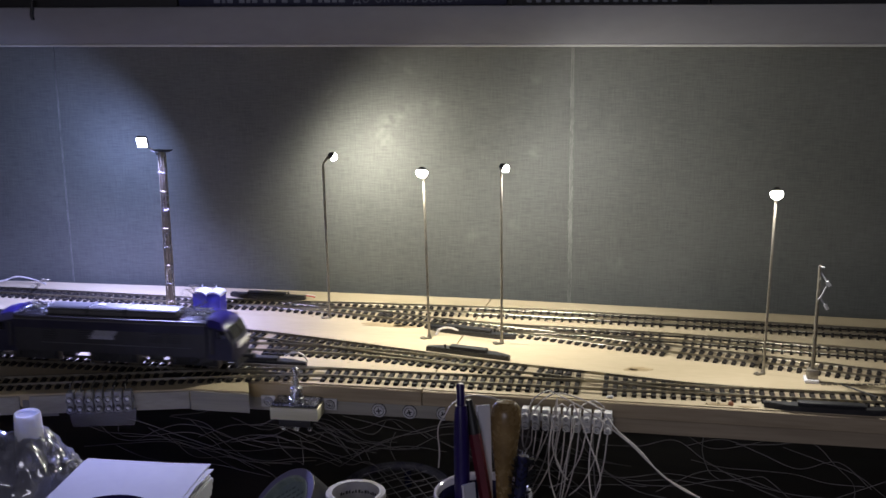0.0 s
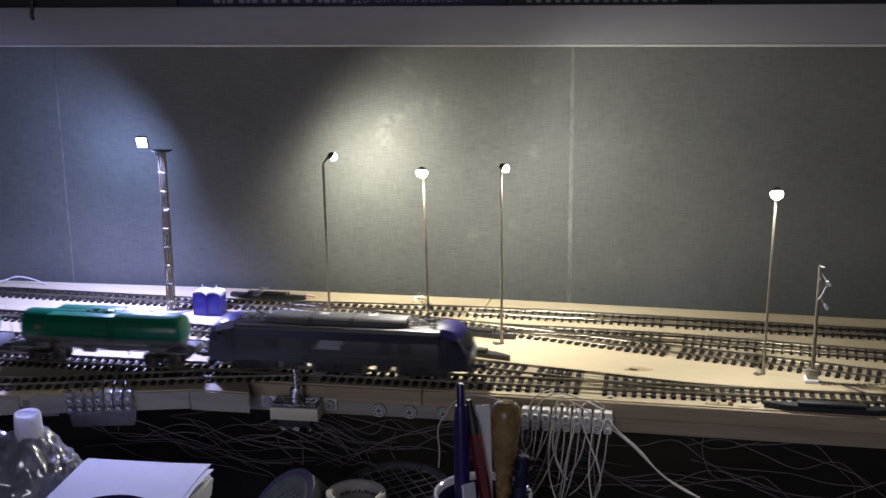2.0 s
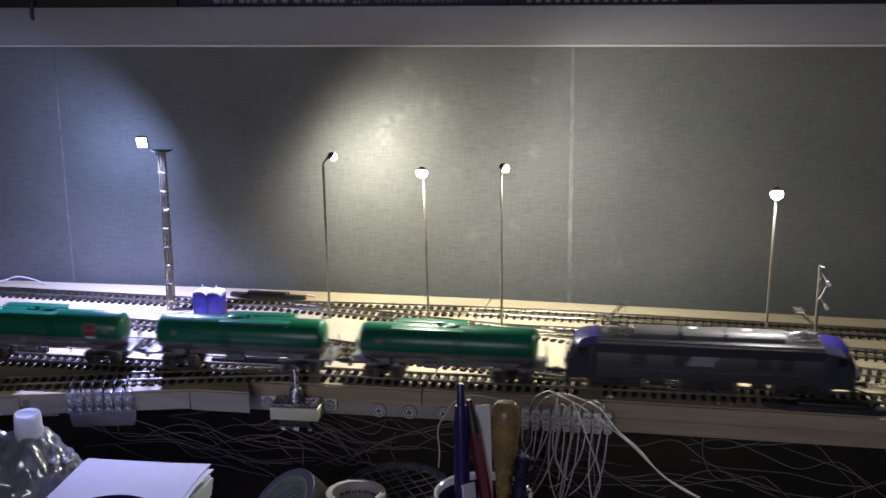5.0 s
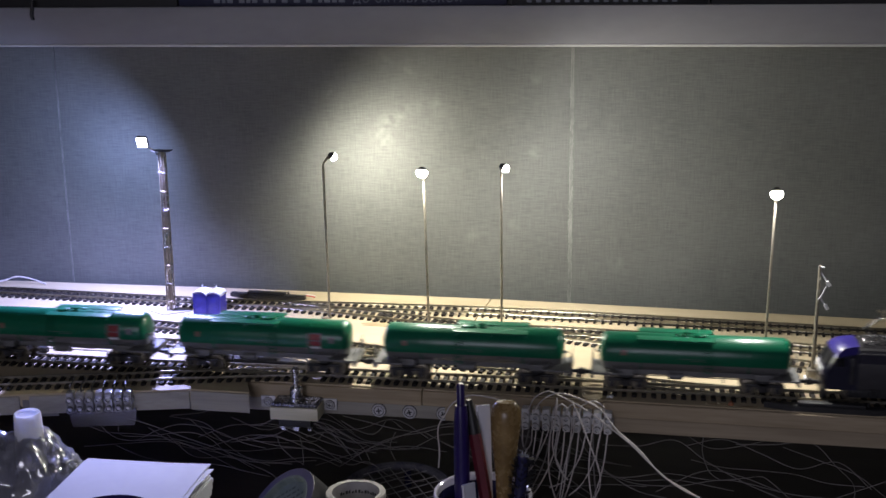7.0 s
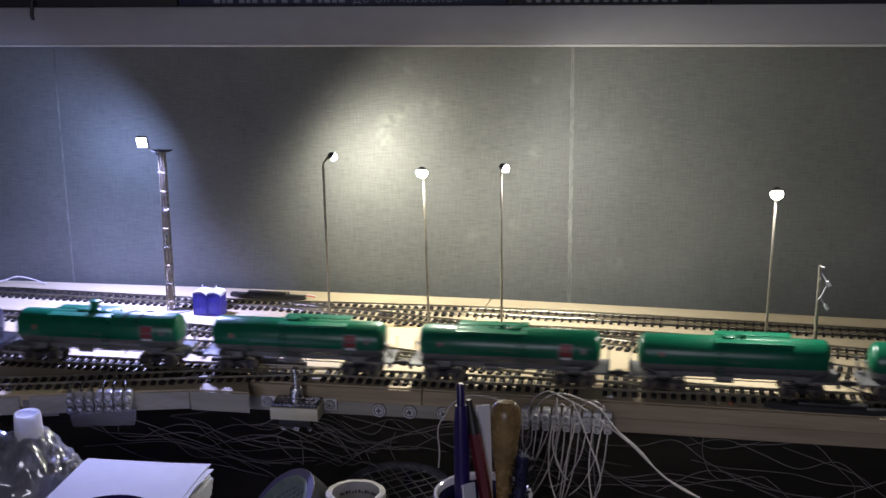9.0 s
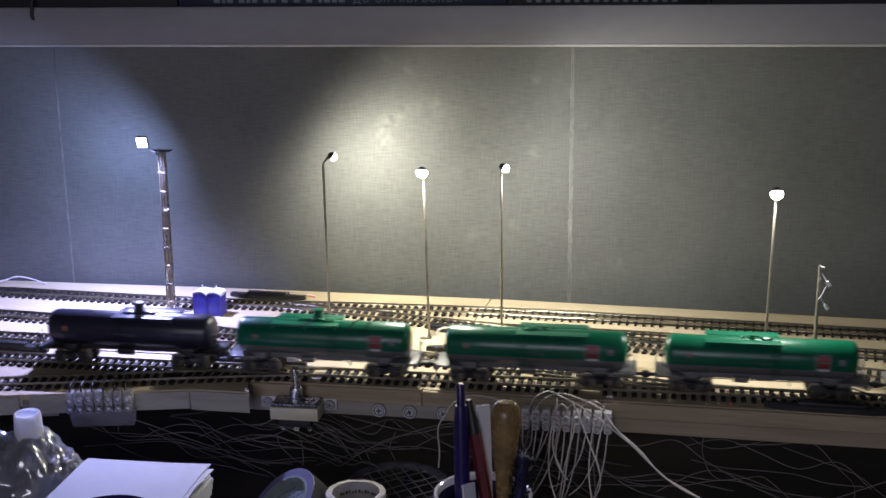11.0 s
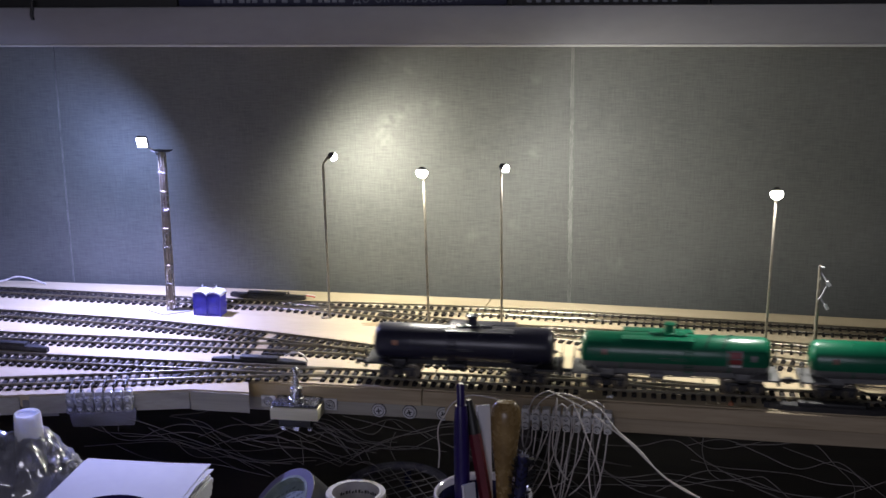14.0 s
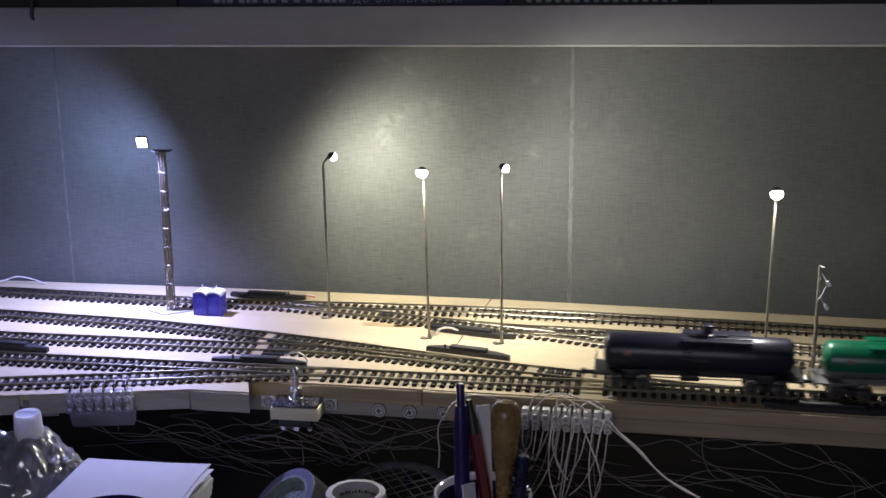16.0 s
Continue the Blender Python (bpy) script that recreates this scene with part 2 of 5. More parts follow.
# added dim lavender fill lamp behind the camera; the south wall has no window
fill = bpy.data.lights.new("window_light", "AREA")
fill.shape, fill.size, fill.size_y, fill.energy, fill.color = "RECTANGLE", 1.0, 0.9, 11.0, (0.82, 0.80, 1.0)
ob = new("window_light", fill)
ob.matrix_world = look((-0.1, -2.18, 0.42), (-0.1, 0, 0.1))

# ---- desk, shelf ----
desk = thing("desk", "dark veneered desk under the layout", "desk")
part("desk_top", box(B(), -1.55, 1.55, -0.62, 0.205, DESK_Z - 0.03, DESK_Z, 0.002), DARKWOOD, desk)
for x in (-1.5, 1.47):
    part("side_panel", box(B(), x, x + 0.03, -0.6, 0.2, -0.8, DESK_Z - 0.03), DARKWOOD, desk)

# the edge band's pale colour holds the yard lamps' light from below
BANDLIT = worn("lamplit_edge_band", (0.55, 0.54, 0.52), (0.68, 0.67, 0.64), 30, (0.4, 0.6), stretch=(0.2, 1, 1))
shelf = thing("wall_shelf", "pale grey laminate shelf on the wall above the layout", "shelf", WALL_TURN)
part("shelf_board", box(B(), -1.3, 1.3, -0.030, -0.002, 0.2475, 0.2825, 0.0006), PAINT, shelf)
part("edge_band", box(B(), -1.3, 1.3, -0.0305, -0.002, 0.2450, 0.2473, 0.0008), BANDLIT, shelf, "lower edge, coloured paler for lamplight from below")

# ---- layout board ----
EDGE = [(-0.15, -0.0185), (0.0, -0.0197), (0.22, -0.0240), (0.62, -0.0345)]
SEAM_TOP, SEAM_LOW = (0.004, 0.2335), (-0.0175, -0.0196)
GREYPINE = worn("greyed_pine", (0.29, 0.235, 0.155), (0.43, 0.355, 0.245), 14, (0.5, 0.75), bump=0.25, stretch=(0.3, 7, 7), fine=5)
layout = tagged(thing("layout_board", "pale plywood model railway board with pine front battens", "board"), kind="structure")
part("deck", prism(B(), [(-1.50, -0.205), (-0.80, -0.197), (-0.344, -0.079), (-0.197, -0.0445), (-0.1505, -0.0450), (-0.1605, -0.0186), (SEAM_LOW[0] - 0.0006, SEAM_LOW[1]),
                         (SEAM_TOP[0] - 0.0006, SEAM_TOP[1]), (-0.26, 0.2375), (-0.80, 0.2325), (-1.50, 0.2080)], -0.010, 0.0), PLY, layout, soft=False)
part("deck", prism(B(), [(SEAM_LOW[0] + 0.0006, SEAM_LOW[1]), (0.22, -0.0258), (0.62, -0.0365), (1.50, -0.0595), (1.50, 0.1550), (0.62, 0.2010), (0.37, 0.2142), (SEAM_TOP[0] + 0.0006, SEAM_TOP[1])], -0.010, 0.0), PLY, layout, soft=False)


def batten(x0, y0, x1, y1, z0, z1, thick, mat, label=""):
    bm = B()
    d = (Vector((x1, y1)) - Vector((x0, y0))).normalized()
    n = Vector((-d.y, d.x)) * thick
    prism(bm, [(x0, y0), (x1, y1), (x1 + n.x, y1 + n.y), (x0 + n.x, y0 + n.y)], z0, z1)
    bmesh.ops.bevel(bm, geom=list(bm.edges), offset=0.0006, segments=1, affect="EDGES")
    return part("batten", bm, mat, layout, label, soft=False)


batten(-0.1625, -0.0208, -0.0180, -0.0218, -0.0135, -0.0012, 0.012, BATTEN)
batten(-0.1990, -0.0190, 0.0000, -0.0190, -0.0250, -0.0137, 0.012, GREYWOOD)
batten(-0.0172, -0.0226, 1.5000, -0.0617, -0.0128, -0.0008, 0.014, BATTEN)
batten(0.0004, -0.0212, 1.5000, -0.0591, -0.0250, -0.0130, 0.012, GREYPINE)
part("batten", prism(B(), [(-0.1985, -0.0462), (-0.1500, -0.0472), (-0.1543, -0.0352), (-0.1985, -0.0342)], -0.0165, -0.0012), GREYWOOD, layout, "", soft=False)
batten(-0.3200, -0.0752, -0.1990, -0.0464, -0.0160, -0.0012, 0.012, GREYWOOD)
batten(-1.5000, -0.2070, -0.8000, -0.1990, -0.0160, -0.0012, 0.012, GREYWOOD)
batten(-0.8000, -0.1990, -0.3270, -0.0770, -0.0160, -0.0012, 0.012, GREYWOOD)
for x in (-1.2, -0.55, 0.0, 0.5, 1.2):
    part("support_block", box(B(), x, x + 0.06, 0.06, 0.16, DESK_Z, -0.010), DARKWOOD, layout)

def stain(x, y, rx, ry, seed):
    rnd = random.Random(seed)
    ring = []
    for i in range(28):
        a = 2 * math.pi * i / 28
        k = 1 + 0.28 * noise.noise(Vector((math.cos(a) * 2, math.sin(a) * 2, seed))) + rnd.uniform(-0.08, 0.08)
        ring.append((x + rx * k * math.cos(a), y + ry * k * math.sin(a)))
    part("glue_stain", prism(B(), ring, 0.0, 0.0002), STAIN, layout, "dried yellowish glue stain", soft=False)


for row in ((-0.080, 0.1385, 0.024, 0.006, 1), (-0.062, 0.1360, 0.012, 0.004, 2), (0.1500, 0.0500, 0.010, 0.0045, 3), (0.1430, 0.0470, 0.006, 0.003, 4), (0.2100, -0.0205, 0.010, 0.0022, 5), (0.2300, -0.0225, 0.008, 0.0018, 6), (-0.155, 0.155, 0.0012, 0.0010, 7), (-0.068, 0.0270, 0.0016, 0.0008, 8), (-0.010, 0.0280, 0.0018, 0.0006, 9), (-0.090, 0.0330, 0.0012, 0.0008, 10)):
    stain(*row)

# ---- tracks ----
RAIL_Z0, RAIL_Z1 = 0.0020, 0.0042
bm = B()
box(bm, -0.0019, 0.0019, -0.0150, 0.0150, 0, 0.0020)
for v in bm.verts:
    if v.co.z > 0.001:
        v.co.x *= 0.86
        v.co.y *= 0.985
for y in (-0.0084, 0.0084):
    box(bm, -0.0014, 0.0014, y - 0.0019, y + 0.0019, 0.0020, 0.0027)
SLEEPER_MESH = mesh_of("sleeper", bm, SLEEPER, soft=False)
NARROW_MESH = SLEEPER_MESH.copy()
for v in NARROW_MESH.vertices:
    v.co.x *= 0.62


def web_mesh(line, drop):
    """The thin strips under the rails that tie the sleepers together."""
    bm = B()
    for side in (-0.0084, 0.0084):
        rings = []
        for i, p in enumerate(line):
            way = (line[min(i + 1, len(line) - 1)] - line[max(i - 1, 0)]).normalized()
            n = Vector((-way.y, way.x, 0))
            rings.append([bm.verts.new(p + n * (side + a) + Vector((0, 0, b - drop))) for a, b in ((-0.0010, 0.0005), (0.0010, 0.0005), (0.0010, 0.0018), (-0.0010, 0.0018))])
        for a, b in zip(rings, rings[1:]):
            for i in range(4):
                bm.faces.new((a[i], a[(i + 1) % 4], b[(i + 1) % 4], b[i]))
        bm.faces.new(rings[0])
        bm.faces.new(rings[-1][::-1])
    return bm


def rail_mesh(line, side, z=0.0):
    bm, rings = B(), []
    shape = [(-0.0009, RAIL_Z0), (0.0009, RAIL_Z0), (0.0004, RAIL_Z0 + 0.0006), (0.0004, RAIL_Z1 - 0.0009), (0.0006, RAIL_Z1 - 0.0008), (0.0006, RAIL_Z1), (-0.0006, RAIL_Z1), (-0.0006, RAIL_Z1 - 0.0008), (-0.0004, RAIL_Z1 - 0.0009), (-0.0004, RAIL_Z0 + 0.0006)]
    for i, p in enumerate(line):
        way = (line[min(i + 1, len(line) - 1)] - line[max(i - 1, 0)]).normalized()
        n = Vector((-way.y, way.x, 0))
        rings.append([bm.verts.new(p + n * (side + a) + Vector((0, 0, b + z))) for a, b in shape])
    k = len(shape)
    for a, b in zip(rings, rings[1:]):
        for i in range(k):
            bm.faces.new((a[i], a[(i + 1) % k], b[(i + 1) % k], b[i]))
    bm.faces.new(rings[0])
    bm.faces.new(rings[-1][::-1])
    return bm


LAID = {}


def track(label, points, pitch=0.00745, drop=0.0, gaps=(), shun=(), reach=0.0235, narrow=9.0):
    """Rails on sleepers along points; where it branches off a track of shun, that one's sleepers grow long enough to carry both."""
    t = thing("railway_track", label, "track", group="tracks on the board")
    line = smooth([(x, y, 0) for x, y in points], pitch)
    rails = smooth([(x, y, 0) for x, y in points], 0.015)
    for side in (-0.0084, 0.0084):
        part("rail", rail_mesh(rails, side, -drop), RAIL, t)
    if narrow < 9:
        part("sleeper_web", web_mesh([p for p in rails if p.x > narrow], drop), SLEEPER, t)
    laid = []
    for i, p in enumerate(line):
        if any(abs(p.x - g) < 0.0045 for g in gaps):
            continue
        if any(min((p - q).length for q in other) < reach for other in shun):
            continue
        way = line[min(i + 1, len(line) - 1)] - line[max(i - 1, 0)]
        s = new("sleeper", SLEEPER_MESH if p.x < narrow else NARROW_MESH)
        s.parent = t
        s.matrix_basis = pose(p.x, p.y, -drop if drop else 0, 0, 0, math.degrees(math.atan2(way.y, way.x)))
        laid.append((s, p, way.normalized()))
    for other in shun:
        for s, p, way in LAID[id(other)]:
            near = min(line, key=lambda q: (p - q).length)
            if (near - p).length < reach + 0.002:
                aside = Vector((-way.y, way.x, 0))
                off = (near - p).dot(aside)
                s.matrix_basis = Matrix.Translation(aside * (off / 2)) @ s.matrix_basis @ Matrix.Diagonal((1, 1 + abs(off) / 0.030, 1, 1))
    LAID[id(line)] = laid
    return line


front = track("straight front main track, brown sleepers and nickel rails", [(-0.80, 0), (-0.3, 0), (0.2, 0), (0.62, 0)], gaps=(-0.106, 0.112))
track("front main track running on beyond the yard", [(-1.50, 0), (-1.1, 0), (-0.8035, 0)])
track("front main track running on past the mast", [(0.6235, 0), (1.0, 0), (1.50, 0)])
back = track("rear main track along the wall, brown sleepers and nickel rails", [(-0.80, 0.204), (-0.461, 0.1885), (-0.30, 0.1810), (-0.20, 0.1805), (-0.10, 0.1840), (0.0, 0.1850), (0.1, 0.1815), (0.25, 0.1725), (0.36, 0.1655), (0.62, 0.147)], gaps=(0.1735,), narrow=-0.02)
cross = track("diverging track that runs down across the yard", [(-0.20, 0.1805), (-0.1566, 0.1730), (-0.1098, 0.1640), (-0.0418, 0.1485), (0.0325, 0.1335), (0.084, 0.1212), (0.172, 0.0975), (0.2716, 0.0735), (0.339, 0.0565), (0.44, 0.033)], drop=0.0003, gaps=(0.176,), shun=(back,))
third = track("short yard track between two others", [(-0.0418, 0.1485), (0.0325, 0.1365), (0.09, 0.1345), (0.182, 0.1285), (0.2762, 0.1165), (0.348, 0.1075), (0.62, 0.07)], drop=0.0005, gaps=(0.1775,), shun=(cross,), narrow=-0.05)
second = track("yard track that joins the front main track", [(-0.80, 0.145), (-0.42, 0.1145), (-0.305, 0.1055), (-0.218, 0.0925), (-0.15, 0.0795), (-0.05, 0.0555), (0.02, 0.0375), (0.1136, 0.0195), (0.19, 0.0055), (0.25, 0.0005), (0.30, 0.0)], drop=0.0003, gaps=(-0.178, 0.064), shun=(front,))
inner = track("inner yard track that joins its neighbour", [(-0.80, 0.0530), (-0.25, 0.0550), (-0.16, 0.0560), (-0.08, 0.0525), (0.0, 0.0405), (0.04, 0.0335)], drop=0.0005, gaps=(-0.176,), shun=(second,))
spur = track("branch track along the slanting front edge", [(-0.80, -0.165), (-0.346, -0.0545), (-0.2612, -0.0335), (-0.1965, -0.0175), (-0.14, -0.005), (-0.10, 0.0)], drop=0.0003, shun=(front,))

# ---- train ----
WHEEL_R = 0.0054
MOVERS, WHEELS = [], []


def wheelset(bogie, x, r=WHEEL_R):
    bm = B()
    turn = pose(0, 0, 0, 90, 0, 0)
    for s in (-1, 1):
        prof = [(0.0001, s * 0.0065), (r + 0.0010, s * 0.0068), (r + 0.0010, s * 0.0076), (r, s * 0.0078), (r, s * 0.0098), (r - 0.0010, s * 0.0099), (r - 0.0014, s * 0.0092), (0.0014, s * 0.0092), (0.0001, s * 0.0094)]
        lathe(bm, prof, turn, 20)
        for k in range(4):
            a = k * math.pi / 2
            rod(bm, (0.0024 * math.cos(a), s * 0.0090, 0.0024 * math.sin(a)), (0.0024 * math.cos(a), s * 0.0096, 0.0024 * math.sin(a)), 0.0006, seg=6)
    rod(bm, (0, -0.0112, 0), (0, 0.0112, 0), 0.0009)
    w = part("wheelset", bm, STEEL_DARK, bogie)
    w.matrix_basis = pose(x, 0, r)
    WHEELS.append((w, x, r))
    return w


STEEL_DARK = worn("blackened_wheel_steel", (0.16, 0.145, 0.115), (0.30, 0.27, 0.21), 80, (0.3, 0.5), 0.9)


def bogie_frame(base=0.0105, h=0.0095, plated=False):
    bm = B()
    if plated:
        for y in (-0.0108, 0.0092):
            box(bm, -base - 0.004, base + 0.004, y, y + 0.0016, 0.0028, h, 0.0005)
    for s in (-1, 1):
        y0, y1 = (0.0110, 0.0130) if s > 0 else (-0.0130, -0.0110)
        box(bm, -base - 0.0035, base + 0.0035, y0, y1, h - 0.0022, h, 0.0004)
        for x in (-base, base):
            box(bm, x - 0.0022, x + 0.0022, y0 - 0.0004, y1 + 0.0004, h - 0.0068, h - 0.0018, 0.0005)
        box(bm, -0.0040, 0.0040, y0, y1, h - 0.0062, h, 0.0004)
        for x in (-0.0022, 0, 0.0022):
            rod(bm, (x, (y0 + y1) / 2 + s * 0.0008, h - 0.0055), (x, (y0 + y1) / 2 + s * 0.0008, h - 0.0008), 0.0008, seg=8)
    box(bm, -0.0030, 0.0030, -0.0115, 0.0115, h - 0.0040, h + 0.0030)
    # solid inner box, added only to stop light passing through the bogie
    box(bm, -base - 0.002, base + 0.002, -0.0060, 0.0060, h - 0.0048, h + 0.0006)
    return bm


def bogie(vehicle, x, base=0.0105, r=WHEEL_R, plated=False):
    b = part("bogie", bogie_frame(base, r + 0.0048, plated), BLACK, vehicle)
    b.matrix_basis = pose(x, 0, 0)
    wheelset(b, -base, r)
    wheelset(b, base, r)
    return b


def coupler(vehicle, x, s):
    bm = B()
    box(bm, min(x, x + s * 0.0085), max(x, x + s * 0.0085), -0.0012, 0.0012, 0.0088, 0.0112, 0.0003)
    box(bm, min(x + s * 0.0070, x + s * 0.0105), max(x + s * 0.0070, x + s * 0.0105), -0.0026, 0.0022, 0.0080, 0.0122, 0.0006)
    part("coupler", bm, BLACK, vehicle)


def tank_wagon(label, top_mat, low_mat, frame_mat, placard, tall_hatch, deck):
    """A bogie tank wagon on its rails; its middle is at the origin. deck: reach of the walkway."""
    w = thing("tank_wagon", label, "wagon", group="tank wagons of the train")
    R_, L_, ZC = 0.0143, 0.0714, 0.0287
    prof = [(0.0001, -L_), (R_ * 0.45, -L_ + 0.0004), (R_ * 0.78, -L_ + 0.0015), (R_ * 0.93, -L_ + 0.0031), (R_, -L_ + 0.0058), (R_, -0.024), (R_, 0.0), (R_, 0.024),
            (R_, L_ - 0.0058), (R_ * 0.93, L_ - 0.0031), (R_ * 0.78, L_ - 0.0015), (R_ * 0.45, L_ - 0.0004), (0.0001, L_)]
    turn = Matrix.Translation((0, 0, ZC)) @ pose(0, 0, 0, 0, 90, 0)
    for name, keep, mat in (("tank_upper", 1, top_mat), ("tank_lower", -1, low_mat)):
        bm = lathe(B(), prof, turn, 48)
        bmesh.ops.bisect_plane(bm, geom=list(bm.verts) + list(bm.edges) + list(bm.faces), plane_co=(0, 0, ZC - 0.0052), plane_no=(0, 0, keep), clear_inner=True)
        part(name, bm, mat, w)
    # straps round the shell
    for x in (-0.0400, 0.0400):
        bm = B()
        lathe(bm, [(R_ + 0.0001, x - 0.0006), (R_ + 0.00035, x - 0.0006), (R_ + 0.00035, x + 0.0006), (R_ + 0.0001, x + 0.0006)], turn, 48)
        part("strap", bm, low_mat if frame_mat is BLACK else top_mat, w)
    # walkway with its rails, and the hatch
    x0, x1 = deck
    bm = B()
    for y in (-0.0100, 0.0100):
        box(bm, x0, x1, y - 0.0050, y + 0.0050, ZC + R_ - 0.0012, ZC + R_ - 0.0003, 0.0002)
    for x in (x0 + 0.002, (x0 + x1) / 2, x1 - 0.002):
        box(bm, x - 0.0007, x + 0.0007, -0.0149, 0.0149, ZC + R_ - 0.0040, ZC + R_ - 0.0008)
    for y in (-0.0152, 0.0148):
        box(bm, x0, x1, y, y + 0.0004, ZC + R_ - 0.0018, ZC + R_ - 0.0002)
    part("walkway", bm, top_mat, w)
    # a ladder down each side
    for s in (-1, 1):
        bm = B()
        for x in (x0 + 0.0015, x0 + 0.0065):
            tube(bm, [(x, s * 0.0148, ZC + R_ - 0.001), (x, s * 0.0156, ZC + 0.006), (x, s * 0.0158, 0.0160)], 0.00035, 5, 0.004)
        for i in range(6):
            z = 0.0185 + i * 0.0038
            rod(bm, (x0 + 0.0015, s * 0.0157, z), (x0 + 0.0065, s * 0.0157, z), 0.0003, seg=5)
        part("ladder", bm, top_mat, w, "thin ladder up to the walkway")
    bm = B()
    hz = ZC + R_ - 0.001
    hx = x0 + 0.010
    lathe(bm, [(0.0048, hz - 0.002), (0.0048, hz + 0.0010), (0.0055, hz + 0.0012), (0.0055, hz + 0.0018), (0.0040, hz + 0.0025), (0.0001, hz + 0.0027)], pose(hx, 0, 0), 20)
    for k in range(6):
        a = k * math.pi / 3
        rod(bm, (hx + 0.0050 * math.cos(a), 0.0050 * math.sin(a), hz + 0.001), (hx + 0.0050 * math.cos(a), 0.0050 * math.sin(a), hz + 0.0026), 0.0006, seg=6)
    part("hatch", bm, top_mat, w)
    bm = B()
    if tall_hatch:
        lathe(bm, [(0.0056, hz - 0.002), (0.0056, hz + 0.0022), (0.0038, hz + 0.0030), (0.0038, hz + 0.0082), (0.0044, hz + 0.0083), (0.0044, hz + 0.0096), (0.0030, hz + 0.0102), (0.0001, hz + 0.0103)], pose(hx + 0.0085, 0, 0), 16)
        box(bm, hx + 0.0145, hx + 0.0240, -0.0022, 0.0022, hz - 0.001, hz + 0.0022, 0.0005)
    else:
        lathe(bm, [(0.0022, hz - 0.001), (0.0022, hz + 0.0026), (0.0028, hz + 0.0027), (0.0028, hz + 0.0034), (0.0001, hz + 0.0038)], pose(hx + 0.0105, 0, 0), 16)
        lathe(bm, [(0.0016, hz - 0.001), (0.0016, hz + 0.0022), (0.0001, hz + 0.0028)], pose(hx + 0.0175, 0.002, 0), 12)
    part("valve_dome", bm, top_mat, w)
    if tall_hatch and low_mat is not NAVY:
        for x in (-0.027, -0.040):
            over = [(x + 0.006 * math.cos(a), (R_ + 0.0004) * math.cos(a), ZC + (R_ + 0.0004) * math.sin(a)) for a in [radians(35 + 11 * i) for i in range(11)]]
            part("hose", tube(B(), over, 0.0006, 6, 0.002), BLACK, w, "thin black hose laid over the tank")
    # underframe: centre sill, bolsters, end platforms
    bm = B()
    box(bm, -0.0775, 0.0775, -0.0030, 0.0030, 0.0108, 0.0150)
    for s in (-1, 1):
        box(bm, s * 0.051 - 0.0060, s * 0.051 + 0.0060, -0.0120, 0.0120, 0.0122, 0.0172, 0.0006)
        a, b = sorted((s * 0.0560, s * 0.0775))
        box(bm, a, b, -0.0160, 0.0160, 0.0135, 0.0150, 0.0003)
        a, b = sorted((s * 0.0755, s * 0.0778))
        box(bm, a, b, -0.0162, 0.0162, 0.0105, 0.0152, 0.0004)
        for y in (-1, 1):
            rod(bm, (s * 0.0540, y * 0.0140, 0.0150), (s * 0.0640, y * 0.0100, 0.0200), 0.0007, seg=6)
    part("underframe", bm, frame_mat, w)
    for s in (-1, 1):
        bm = B()
        part("stanchion", rod(B(), (s * 0.0768, 0.0150, 0.0148), (s * 0.0768, 0.0150, 0.0270), 0.00032, seg=6), frame_mat, w)
        for y in (-0.0150, -0.0060):
            rod(bm, (s * 0.0768, y, 0.0150), (s * 0.0768, y, 0.0270), 0.00032, seg=6)
        for z in (0.0210, 0.0270):
            rod(bm, (s * 0.0768, -0.0150, z), (s * 0.0768, -0.0060, z), 0.00032, seg=6)
        part("handrail", bm, frame_mat, w)
        bm = B()
        lathe(bm, [(0.0032, 0), (0.0032, 0.0006), (0.0008, 0.0006), (0.0008, 0.0)], pose(s * 0.0768, -0.0105, 0.0215) @ pose(0, 0, 0, 0, 90, 0), 16)
        part("brake_wheel", bm, frame_mat, w)
    stand = rod(B(), (0.0720, -0.0040, 0.0148), (0.0720, -0.0040, 0.0262), 0.0004, seg=6)
    lathe(stand, [(0.0001, 0.0258), (0.0024, 0.0258), (0.0026, 0.0262), (0.0024, 0.0267), (0.0001, 0.0269)], pose(0.0720, -0.0040, 0), 14)
    part("brake_stand", stand, frame_mat, w, "upright brake stand with a flat wheel")
    # brake gear below the tank
    bm = B()
    rod(bm, (-0.0125, -0.004, 0.0108), (0.0015, -0.004, 0.0108), 0.0034, seg=14)
    rod(bm, (0.0080, 0.0040, 0.0108), (0.0190, 0.0040, 0.0108), 0.0027, seg=14)
    rod(bm, (-0.034, -0.0015, 0.0085), (0.034, -0.0015, 0.0085), 0.00045, seg=6)
    rod(bm, (-0.0220, 0.006, 0.0078), (-0.0220, 0.006, 0.0130), 0.0006, seg=6)
    part("brake_gear", bm, frame_mat, w)
    # prints on the shell, laid on its curve
    def decal(name, x, a0, a1, width, mat, label, side=-1, lift=0.00008):
        bm, k = B(), 6
        rr = R_ + lift
        rows = []
        for i in range(k + 1):
            a = radians(a0 + (a1 - a0) * i / k)
            rows.append([bm.verts.new((x + dx, side * rr * math.cos(a), ZC + rr * math.sin(a))) for dx in (-width / 2, width / 2)])
        for p, q in zip(rows, rows[1:]):
            bm.faces.new((p[0], p[1], q[1], q[0]))
        part(name, bm, mat, w, label)

